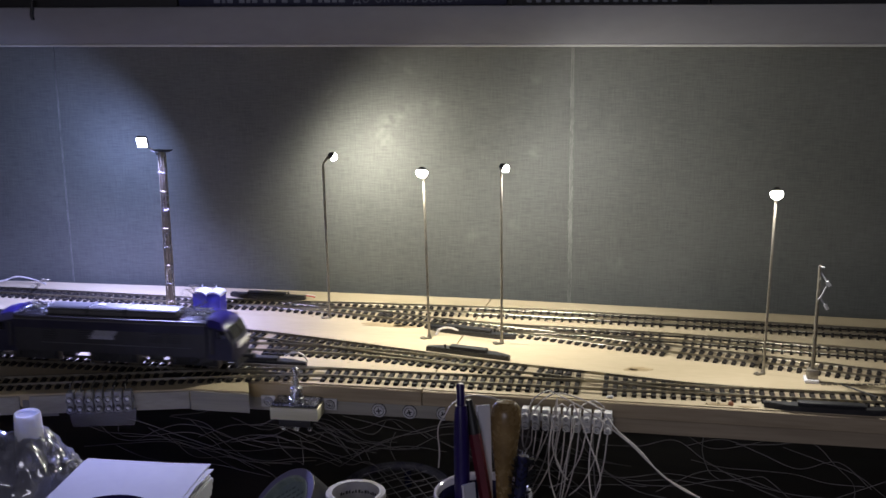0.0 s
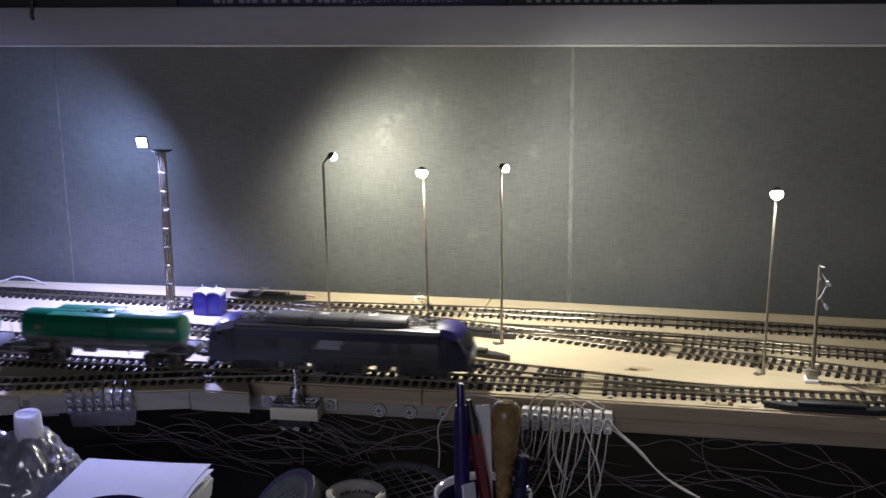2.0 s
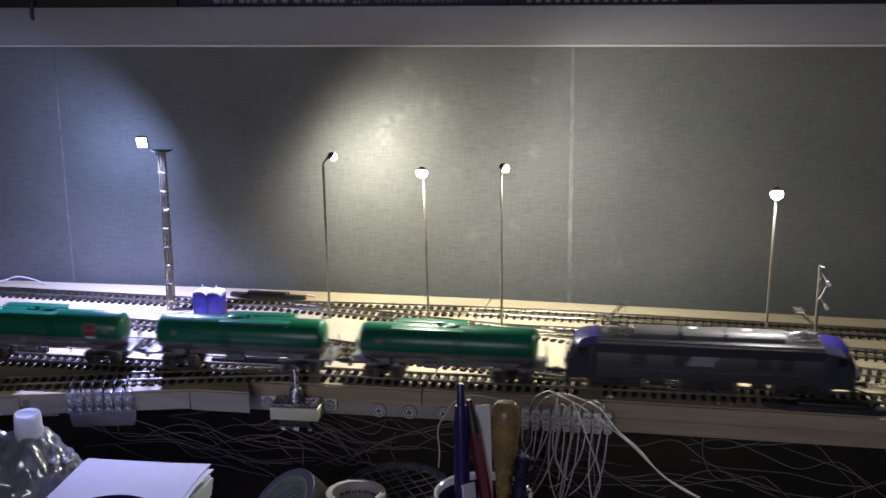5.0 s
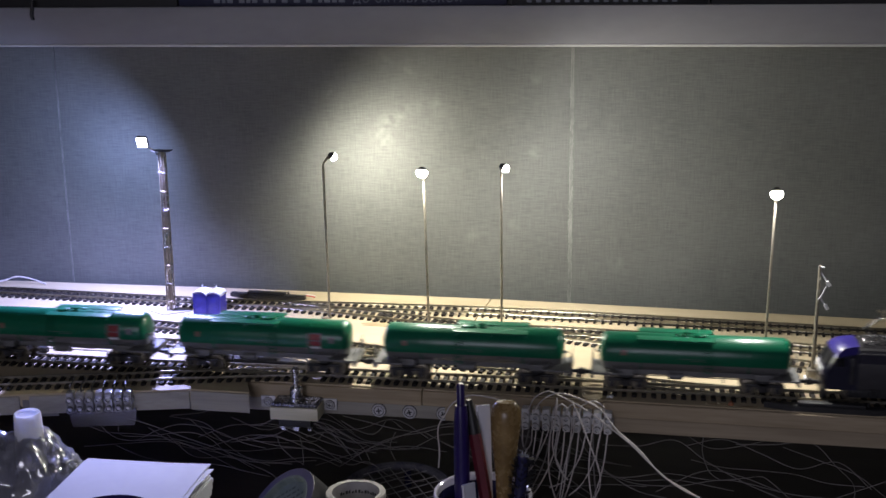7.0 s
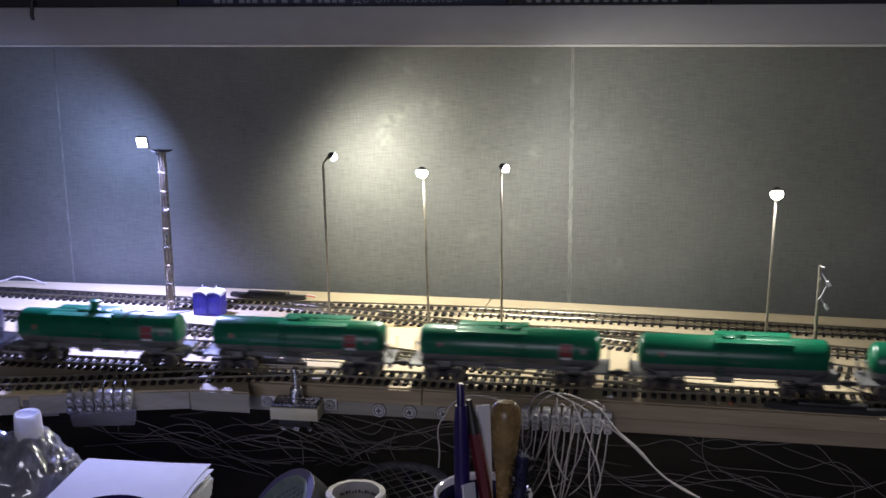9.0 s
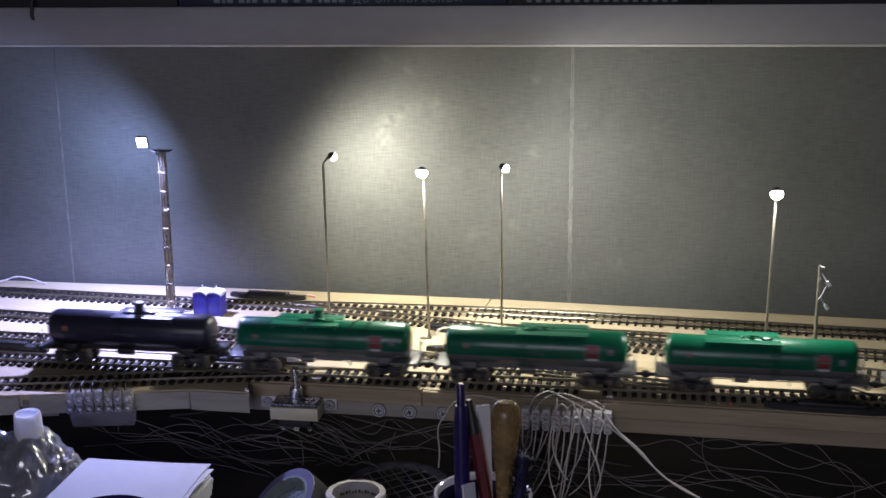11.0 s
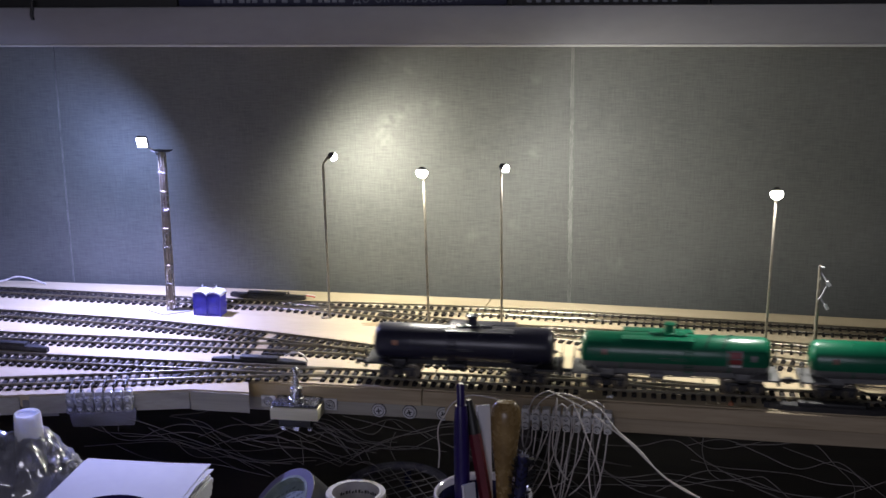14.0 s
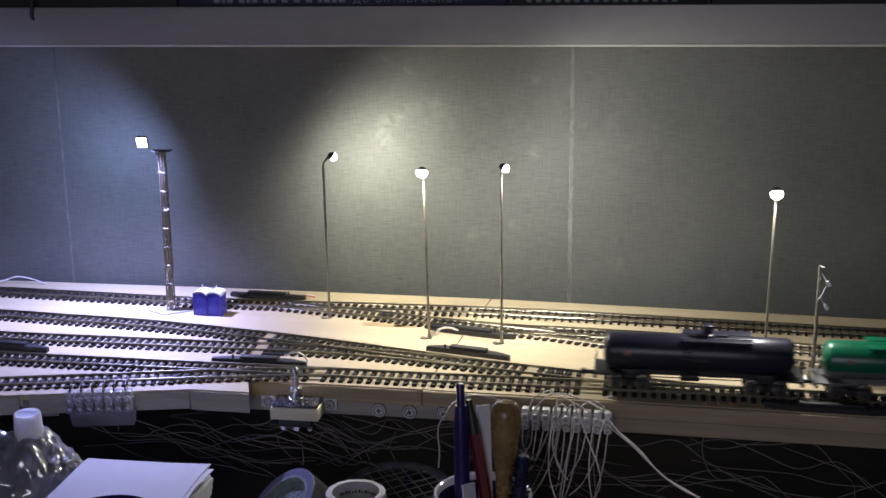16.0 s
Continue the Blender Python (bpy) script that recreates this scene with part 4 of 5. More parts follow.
part("insulator", bm, WHITE, mast, "white ribbed insulator")


# point motors beside the turnouts
def point_motor(label, x, y, turn, length, lid):
    t = thing("point_motor", label, "point motor", pose(x, y, 0, 0, 0, turn), group="point motors")
    h = length / 2
    bm = prism(B(), [(-h, -0.0030), (h, -0.0030), (h, 0.0012), (h * 0.62, 0.0060), (-h * 0.62, 0.0060), (-h, 0.0012)], 0, 0.0042)
    bmesh.ops.bevel(bm, geom=[e for e in bm.edges if all(v.co.z > 0.004 for v in e.verts)], offset=0.0006, segments=2, affect="EDGES")
    part("casing", bm, BLACK, t)
    part("lid", box(B(), -h * lid, h * lid, -0.0022, 0.0046, 0.0040, 0.0068, 0.0008), BLACK, t)
    part("lever", rod(B(), (-h * 0.55, -0.001, 0.004), (-h * 0.55, -0.001, 0.0072), 0.0009, seg=8), BLACK, t)
    return t


point_motor("long black point motor casing by the front track", -0.163, 0.0195, -1, 0.082, 0.40)
point_motor("long black point motor casing between the yard tracks", 0.006, 0.0660, -13, 0.075, 0.44)
point_motor("long black point motor casing below the rear turnout", -0.001, 0.1225, 166, 0.086, 0.5)
point_motor("long black point motor casing at the wall", -0.2160, 0.2085, 177, 0.078, 0.5)
point_motor("long black point motor casing at the front edge", 0.290, -0.0218, 178, 0.096, 0.5)
point_motor("long black point motor casing by the yard throat", -0.3920, 0.0270, -3, 0.075, 0.42)



# ---- things fixed to the front edge ----
WHITEPLASTIC = worn("white_terminal_plastic", (0.70, 0.69, 0.68), (0.80, 0.79, 0.78), 90, (0.35, 0.5))
CARD = worn("grey_card", (0.17, 0.165, 0.16), (0.23, 0.225, 0.22), 30, (0.7, 0.85), bump=0.1)
WHITEWIRE = worn("white_wire_sleeve", (0.62, 0.58, 0.55), (0.74, 0.70, 0.66), 60, (0.4, 0.6))
GREYWIRE = worn("dusty_grey_wire_sleeve", (0.20, 0.185, 0.175), (0.30, 0.28, 0.265), 60, (0.5, 0.7))
BRASSFACE = worn("brushed_brass_face", (0.60, 0.57, 0.40), (0.72, 0.69, 0.52), 60, (0.35, 0.5), 0.2, stretch=(0.2, 4, 4))
ZINC = worn("zinc_plate", (0.50, 0.50, 0.51), (0.64, 0.64, 0.65), 70, (0.4, 0.6), 0.35)


def cross_screw(parent, x, y, z, r):
    """A cross-headed screw in its washer, its head to the front."""
    at = pose(x, y, z, 90, 0, 0)
    # black disc puts in the shade around and inside the washer
    part("washer_shadow_gap", lathe(B(), [(0.0001, 0.0), (r * 1.10, 0.0), (r * 1.10, 0.0003), (0.0001, 0.0003)], at, 24), BLACK, parent)
    w = part("washer", lathe(B(), [(r * 0.76, 0.0002), (r, 0.0002), (r, 0.0010), (r * 0.92, 0.0014), (r * 0.76, 0.0012)], at, 24), ZINC, parent)
    s = part("screw", lathe(B(), [(r * 0.66, 0.0002), (r * 0.66, 0.0010), (r * 0.56, 0.0015), (0.0001, 0.0016)], at, 24), ZINC, w)
    bm = B()
    box(bm, -r * 0.42, r * 0.42, -r * 0.09, r * 0.09, 0.0010, 0.00175)
    box(bm, -r * 0.09, r * 0.09, -r * 0.42, r * 0.42, 0.0010, 0.00177)
    bm.transform(at @ pose(0, 0, 0, 0, 0, 28 + 400 * x))
    part("screw_slot", bm, BLACK, w)


for x in (-0.0528, -0.0281, -0.0010):
    cross_screw(layout, x, -0.0192, -0.0198, 0.0054)

GUNMETAL = worn("dark_plated_steel", (0.10, 0.10, 0.12), (0.17, 0.17, 0.19), 60, (0.2, 0.35), 1.0)
switch = thing("toggle_switch", "chrome toggle switch in a brass-faced body on the front batten", "switch")
sx = -0.1160
part("switch_body", box(B(), sx - 0.0180, sx + 0.0185, -0.0415, -0.0225, -0.0125, -0.0095, 0.0008), GUNMETAL, switch, "shiny dark steel top")
for dy in (-0.0050, -0.0015, 0.0030, 0.0065):
    part("top_groove", box(B(), sx - 0.0165, sx + 0.0170, -0.0325 + dy, -0.0320 + dy, -0.0096, -0.0092), STEEL, switch, "thin bright steel strip")
part("face_plate", box(B(), sx - 0.0190, sx + 0.0195, -0.0430, -0.0228, -0.0225, -0.0124, 0.0006), BRASSFACE, switch, "dull brass front")
part("insulation_block", box(B(), sx - 0.0130, sx + 0.0130, -0.0410, -0.0235, -0.0290, -0.0224, 0.0006), BLACK, switch)
part("bushing", lathe(B(), [(0.0062, -0.0095), (0.0062, -0.0068), (0.0052, -0.0064), (0.0052, 0.0002), (0.0046, 0.0016), (0.0028, 0.0022), (0.0001, 0.0022)], pose(sx, -0.0330, 0), 24), STEEL, switch, "chrome threaded bushing")
part("toggle_lever", lathe(B(), [(0.0022, 0.0010), (0.0024, 0.0100), (0.0028, 0.0150), (0.0027, 0.0172), (0.0016, 0.0182), (0.0001, 0.0184)], pose(sx, -0.0330, 0, 0, 0, 0), 20), STEEL, switch, "round chrome lever")
for x in (-0.0270, 0.0240):
    part("mounting_ear", box(B(), sx + x - 0.0058, sx + x + 0.0058, -0.0225, -0.0212, -0.0205, -0.0110, 0.0004), ZINC, switch)
    cross_screw(switch, sx + x, -0.0224, -0.0160, 0.0038)
for x in (-0.0110, 0.0, 0.0110):
    bm = B()
    box(bm, sx + x - 0.0012, sx + x + 0.0012, -0.0345, -0.0330, -0.0345, -0.0288)
    rod(bm, (sx + x, -0.0375, -0.0315), (sx + x, -0.0330, -0.0315), 0.0024 if x == 0 else 0.0016, seg=12)
    part("terminal_screw", bm, STEEL, switch)


def clear_sheet(name, tint, haze):
    """Thin clear plastic: mostly see-through, a little milky, glossy."""
    m = bpy.data.materials.new(name)
    m.use_nodes = True
    n, link = m.node_tree.nodes, m.node_tree.links.new
    n.remove(n["Principled BSDF"])
    clear, milk, gloss, a, b = n.new("ShaderNodeBsdfTransparent"), n.new("ShaderNodeBsdfDiffuse"), n.new("ShaderNodeBsdfGlossy"), n.new("ShaderNodeMixShader"), n.new("ShaderNodeMixShader")
    clear.inputs[0].default_value, milk.inputs[0].default_value = (0.92, 0.92, 0.93, 1), (*tint, 1)
    gloss.inputs["Roughness"].default_value = 0.15
    a.inputs[0].default_value, b.inputs[0].default_value = haze, 0.08
    link(clear.outputs[0], a.inputs[1])
    link(milk.outputs[0], a.inputs[2])
    link(a.outputs[0], b.inputs[1])
    link(gloss.outputs[0], b.inputs[2])
    link(b.outputs[0], n["Material Output"].inputs[0])
    return m


CELLPLASTIC = clear_sheet("milky_clear_terminal_plastic", (0.52, 0.52, 0.54), 0.40)


def terminal_strip(label, at, count, pitch, plastic):
    t = thing("terminal_strip", label, "terminal strip", at)
    for i in range(count):
        x = (i - (count - 1) / 2) * pitch
        bm = B()
        box(bm, x - pitch * 0.38, x + pitch * 0.38, -0.0085, 0.0, -0.0085, 0.0085, 0.0010)
        box(bm, x - pitch * 0.5, x + pitch * 0.5, -0.0050, -0.0005, -0.0022, 0.0022)
        for z in (-0.0045, 0.0030):
            lathe(bm, [(0.0018, -0.001), (0.0025, 0.0), (0.0025, 0.0042), (0.0017, 0.0042), (0.0017, 0.0010), (0.0001, 0.0010)], pose(x, -0.0082, z, 90, 0, 0), 14)
        cell = part("cell", bm, plastic, t)
        bm = B()
        for z in (-0.0045, 0.0030):
            rod(bm, (x, -0.0086, z), (x, -0.0098, z), 0.0015, seg=10)
        part("clamp_screw", bm, ZINC, cell)
    return t


terminal_strip("white plastic screw terminal strip on the pine batten", pose(0.0963, -0.0264, -0.0145, 0, 0, -1.3), 9, 0.0078, WHITEPLASTIC)
terminal_strip("milky plastic screw terminal strip at the slanting edge", pose(-0.2660, -0.0622, -0.0050, 0, 0, 13.6), 7, 0.0074, CELLPLASTIC)
SHEET = clear_sheet("clear_plastic_sheet", (0.42, 0.41, 0.42), 0.26)
plate = tagged(part("plastic_plate", prism(B(), [(-0.0265, -0.0012), (0.0262, -0.0012), (0.0262, 0.0), (-0.0265, 0.0)], -0.0078, 0.0060), SHEET), "clear plastic backing plate under a terminal strip", "plate")
for v in plate.data.vertices:
    if v.co.z < 0:
        v.co.x *= 0.90
plate.matrix_basis = pose(-0.2640, -0.0645, -0.0185, 0, 0, 13.6)
clip = tagged(part("paper_label", box(B(), -0.0140, 0.0130, -0.0006, 0.0, -0.0060, 0.0080, 0.0002), CARD), "scrap of grey card stuck to the edge", "label")
clip.matrix_basis = pose(-0.3120, -0.0715, -0.0125, 0, 0, 13.6)


def wire(mat, bright, points):
    t = part("wire", tube(B(), points, 0.0006 if bright else 0.00036, 6, 0.005), mat)
    tagged(t, "thin white loose wire from the terminal strip" if bright else "thin grey wire in the tangle under the board", "wire", "loose wires")


wire(WHITEWIRE, True, [(0.0677, -0.04, -0.0056), (0.0724, -0.045, 0.007), (0.0833, -0.05, 0.0153), (0.092, -0.055, 0.0141), (0.0965, -0.06, 0.0141), (0.1134, -0.065, 0.0069), (0.1342, -0.07, -0.0062), (0.1467, -0.075, -0.0143), (0.1631, -0.08, -0.0285), (0.1793, -0.085, -0.0391), (0.1971, -0.09, -0.0456)])
wire(WHITEWIRE, True, [(0.0721, -0.041, -0.005), (0.0788, -0.0457, 0.0063), (0.0896, -0.0504, 0.014), (0.1003, -0.0551, 0.0146), (0.1131, -0.0598, 0.0118), (0.1236, -0.0645, 0.0077), (0.1342, -0.0692, -0.0043), (0.1507, -0.0739, -0.0167), (0.1673, -0.0786, -0.0333), (0.1854, -0.0833, -0.0421), (0.1993, -0.088, -0.0486)])
wire(WHITEWIRE, True, [(0.0874, -0.046, -0.0053), (0.09, -0.0488, 0.0094), (0.0895, -0.0516, -0.0029), (0.0874, -0.0544, -0.0267), (0.0929, -0.0572, -0.0411), (0.0974, -0.06, -0.0487)])
wire(WHITEWIRE, True, [(0.0893, -0.045, 0.0012), (0.0935, -0.045, 0.0037), (0.0969, -0.045, 0.0016), (0.0974, -0.045, -0.0051)])
wire(WHITEWIRE, True, [(0.0958, -0.045, -0.0052), (0.1001, -0.0486, 0.0054), (0.1032, -0.0521, 0.0048), (0.1069, -0.0557, -0.0025), (0.1157, -0.0593, -0.0229), (0.1224, -0.0629, -0.0389), (0.1236, -0.0664, -0.0507), (0.119, -0.07, -0.0607)])
wire(WHITEWIRE, True, [(0.1062, -0.045, -0.0015), (0.1082, -0.0445, 0.0029), (0.1144, -0.044, 0.0058), (0.1208, -0.0435, 0.0014), (0.1258, -0.043, -0.0003)])
wire(WHITEWIRE, True, [(0.1124, -0.046, 0.0064), (0.1186, -0.0455, 0.0075), (0.125, -0.045, 0.0023)])
wire(WHITEWIRE, True, [(0.1011, -0.042, -0.0093), (0.0997, -0.048, -0.0287), (0.0961, -0.054, -0.0446), (0.0934, -0.06, -0.0673)])
wire(WHITEWIRE, True, [(0.1032, -0.042, -0.0092), (0.1021, -0.049, -0.0191), (0.099, -0.056, -0.0299), (0.0976, -0.063, -0.0495), (0.095, -0.07, -0.0646)])
wire(WHITEWIRE, True, [(0.0863, -0.042, -0.0102), (0.0848, -0.053, -0.0275), (0.0859, -0.064, -0.0453), (0.0924, -0.075, -0.0624)])
wire(WHITEWIRE, True, [(0.0935, -0.042, -0.0097), (0.0898, -0.0463, -0.0301), (0.0903, -0.0507, -0.0419), (0.0992, -0.055, -0.0531)])
wire(WHITEWIRE, True, [(0.1175, -0.042, -0.0084), (0.1154, -0.0513, -0.0263), (0.115, -0.0607, -0.0449), (0.1182, -0.07, -0.063)])
wire(WHITEWIRE, True, [(0.1251, -0.042, -0.0079), (0.1222, -0.048, -0.0183), (0.1199, -0.054, -0.034), (0.1232, -0.06, -0.0447)])
wire(WHITEWIRE, True, [(0.0631, -0.036, -0.0222), (0.0628, -0.033, -0.0351), (0.0656, -0.03, -0.0433)])
wire(WHITEWIRE, True, [(0.0704, -0.036, -0.0218), (0.0694, -0.034, -0.0343), (0.0649, -0.032, -0.0424), (0.0604, -0.03, -0.0578)])
wire(WHITEWIRE, True, [(0.0832, -0.034, -0.0219), (0.0775, -0.027, -0.0391), (0.0683, -0.02, -0.0618)])
wire(WHITEWIRE, True, [(0.0008, -0.03, -0.0171), (-0.0038, -0.03, -0.0286), (-0.0027, -0.03, -0.0475), (-0.0037, -0.03, -0.0619)])
wire(WHITEWIRE, True, [(0.0015, -0.034, -0.0173), (0.0085, -0.0355, -0.0047), (0.0219, -0.037, 0.0035), (0.0395, -0.0385, 0.0032), (0.0526, -0.04, -0.0005)])
# more loose ends that hang from the strip's lower side
rnd = random.Random(31)
for k in range(12):
    x = 0.0680 + k * 0.0054
    lean, fall = rnd.uniform(-0.030, 0.006), rnd.uniform(0.045, 0.064)
    wire(WHITEWIRE if k % 3 else GREYWIRE, True, [(x, -0.036, -0.0225), (x + lean * 0.15, -0.038 - 0.004 * (k % 3), -0.0225 - fall * 0.35), (x + lean * 0.55, -0.040 - 0.006 * (k % 3), -0.0225 - fall * 0.72), (x + lean, -0.038, -0.0225 - fall)])
# the rest of the tangle: slack wires that run along under the board and sag to the desk
rnd = random.Random(23)
for i in range(15):
    x, y, z = rnd.uniform(-0.30, -0.07), rnd.uniform(-0.03, 0.0), rnd.uniform(-0.062, -0.030)
    droop = rnd.uniform(0.8, 1.4)
    run, sag, bend = rnd.uniform(0.06, 0.16), rnd.uniform(0.012, 0.040), rnd.uniform(-0.011, 0.011)
    if x > -0.16:
        run *= 0.5
    path = []
    for k in range(7):
        u = k / 6
        path.append((x + run * u + bend * math.sin(u * 5), y + 0.03 * u, max(z - sag * u ** droop + bend * math.sin(u * 7 + i), -0.0935)))
    wire(GREYWIRE, False, path)
wire(GREYWIRE, False, [(-0.2938, -0.03, -0.0432), (-0.2844, -0.02, -0.0517), (-0.2642, -0.01, -0.0562), (-0.2388, 0.0, -0.0625), (-0.2133, 0.01, -0.0729), (-0.1825, 0.02, -0.0883), (-0.1408, 0.03, -0.0935)])
wire(GREYWIRE, False, [(-0.2789, -0.04, -0.0382), (-0.2737, -0.032, -0.0496), (-0.2631, -0.024, -0.0563), (-0.2319, -0.016, -0.0568), (-0.2063, -0.008, -0.0698), (-0.1806, 0.0, -0.087)])
wire(GREYWIRE, False, [(-0.2642, -0.04, -0.0373), (-0.2656, -0.0333, -0.0476), (-0.2467, -0.0267, -0.0502), (-0.215, -0.02, -0.0476), (-0.1985, -0.0133, -0.0544), (-0.1871, -0.0067, -0.0692), (-0.1657, 0.0, -0.086)])
wire(GREYWIRE, False, [(-0.2515, -0.05, -0.0252), (-0.2407, -0.038, -0.0343), (-0.2223, -0.026, -0.0471), (-0.2034, -0.014, -0.0595), (-0.1791, -0.002, -0.0732), (-0.1542, 0.01, -0.0872)])
wire(GREYWIRE, False, [(-0.3109, -0.01, -0.0703), (-0.2798, 0.0, -0.0701), (-0.2434, 0.01, -0.0706), (-0.2074, 0.02, -0.082), (-0.1712, 0.03, -0.0935), (-0.1234, 0.04, -0.0935)])
wire(GREYWIRE, False, [(-0.1346, -0.03, -0.0402), (-0.1296, -0.0367, -0.0477), (-0.1172, -0.0433, -0.0546), (-0.1075, -0.05, -0.0558)])
wire(GREYWIRE, False, [(-0.1159, -0.03, -0.0391), (-0.1109, -0.04, -0.0451), (-0.107, -0.05, -0.0549)])
wire(GREYWIRE, False, [(-0.1046, -0.02, -0.0372), (-0.0878, -0.0133, -0.0429), (-0.0711, -0.0067, -0.057), (-0.066, 0.0, -0.072)])
wire(GREYWIRE, False, [(-0.1117, -0.02, -0.0376), (-0.0928, -0.0133, -0.0505), (-0.076, -0.0067, -0.0622), (-0.0731, 0.0, -0.0725)])
wire(GREYWIRE, False, [(-0.1007, 0.03, -0.0935), (-0.0589, 0.0225, -0.0637), (-0.0237, 0.015, -0.0509), (0.0012, 0.0075, -0.0414), (0.0481, 0.0, -0.038)])
wire(GREYWIRE, False, [(-0.0878, 0.02, -0.0797), (-0.0471, 0.0133, -0.0566), (-0.008, 0.0067, -0.0401), (0.0299, 0.0, -0.0318)])
wire(GREYWIRE, False, [(-0.1211, 0.03, -0.0935), (-0.0821, 0.0367, -0.0815), (-0.044, 0.0433, -0.0768), (-0.011, 0.05, -0.0828)])
wire(GREYWIRE, False, [(0.0458, 0.02, -0.0662), (0.0735, 0.022, -0.0729), (0.1103, 0.024, -0.0789), (0.147, 0.026, -0.0873), (0.1832, 0.028, -0.0859), (0.2284, 0.03, -0.0935)])
wire(GREYWIRE, False, [(0.0552, 0.02, -0.0807), (0.0924, 0.0175, -0.0796), (0.138, 0.015, -0.0804), (0.1736, 0.0125, -0.0735), (0.2088, 0.01, -0.0758), (0.2388, 0.0075, -0.0703), (0.2449, 0.005, -0.0677), (0.2512, 0.0025, -0.0695), (0.2688, 0.0, -0.0838)])
wire(GREYWIRE, False, [(0.1025, -0.01, -0.0307), (0.1115, -0.0075, -0.0502), (0.1294, -0.005, -0.0694), (0.1518, -0.0025, -0.0835), (0.174, 0.0, -0.089)])
wire(GREYWIRE, False, [(0.0932, 0.0, -0.0449), (0.0755, 0.0, -0.0801), (0.062, 0.0, -0.0935)])
wire(GREYWIRE, False, [(0.1196, 0.02, -0.0765), (0.1471, 0.018, -0.0861), (0.1829, 0.016, -0.0852), (0.2222, 0.014, -0.0768), (0.2701, 0.012, -0.0847), (0.3126, 0.01, -0.0856)])
wire(GREYWIRE, False, [(0.1991, -0.02, -0.0264), (0.1991, -0.0133, -0.0422), (0.2053, -0.0067, -0.0612), (0.2147, 0.0, -0.0708)])
wire(GREYWIRE, False, [(0.0663, 0.0, -0.0563), (0.0984, -0.005, -0.0763), (0.1212, -0.01, -0.0894)])
wire(GREYWIRE, False, [(0.1656, 0.02, -0.0935), (0.2004, 0.02, -0.0737), (0.2268, 0.02, -0.0744), (0.2624, 0.02, -0.0866)])
wire(GREYWIRE, False, [(0.0365, 0.02, -0.0618), (0.0743, 0.0133, -0.0764), (0.1024, 0.0067, -0.0913), (0.1119, 0.0, -0.0935)])
wire(GREYWIRE, False, [(0.2983, 0.0, -0.0818), (0.3226, 0.0, -0.0706), (0.3406, 0.0, -0.0624)])
wire(GREYWIRE, False, [(-0.0441, 0.0, -0.0459), (-0.0491, 0.0, -0.0585), (-0.0447, 0.0, -0.0706)])

rnd = random.Random(21)
for k in range(22):
    x, y = rnd.uniform(-0.30, 0.30), rnd.uniform(0.0, 0.07)
    pts, way = [], rnd.uniform(-0.5, 0.5)
    z = rnd.uniform(-0.085, -0.035)
    for i in range(6):
        pts.append((x, y, max(z, DESK_Z + 0.0008)))
        x += 0.030 * math.cos(way)
        y = min(0.075, max(-0.055, y + 0.022 * math.sin(way)))
        z += rnd.uniform(-0.018, 0.012)
        way += rnd.uniform(-0.6, 0.6)
    wire(GREYWIRE, False, pts)
for k in range(6):
    x = -0.2860 + k * 0.0082
    t = part("lead", tube(B(), [(x, -0.0735 + k * 0.0020, 0.0030), (x - 0.001, -0.0700 + k * 0.002, 0.0075), (x - 0.005, -0.0560 + k * 0.002, 0.0070), (x - 0.011, -0.0440 + k * 0.002, 0.0040)], 0.0006, 6, 0.003), BLACK)
    tagged(t, "thin black lead from rail to terminal strip", "wire", "track leads")
sleeve = tagged(part("cable", tube(B(), [(-0.60, 0.215, 0.001), (-0.5150, 0.2190, 0.0030), (-0.4929, 0.2250, 0.0075), (-0.4750, 0.2260, 0.0050), (-0.4600, 0.2240, 0.0009)], 0.0008, 8, 0.004), WHITEWIRE), "white cable humped over the board's rear edge", "cable")
loop = tagged(part("wire_loop", tube(B(), [(-0.122, 0.0225, 0.003), (-0.127, 0.0240, 0.0085), (-0.135, 0.0240, 0.0098), (-0.142, 0.0235, 0.0065)], 0.0007, 6, 0.002), WHITEWIRE), "short looped wire on the point motor", "wire")
loop2 = tagged(part("wire_loop", tube(B(), [(-0.030, 0.1135, 0.001), (-0.026, 0.1150, 0.006), (-0.018, 0.1190, 0.006), (-0.010, 0.1200, 0.003)], 0.0010, 6, 0.002), WHITEWIRE), "short looped wire by the yard lamp", "wire")

for y0, mat, label in ((0.2140, RED, "short red lead at the wall motor"), (0.2175, WHITEWIRE, "short white lead at the wall motor")):
    tagged(part("lead", tube(B(), [(-0.1790, y0 - 0.003, 0.0030), (-0.1740, y0 - 0.001, 0.0020), (-0.1690, y0, 0.0008)], 0.0005, 6, 0.001), mat), label, "wire", "track leads")

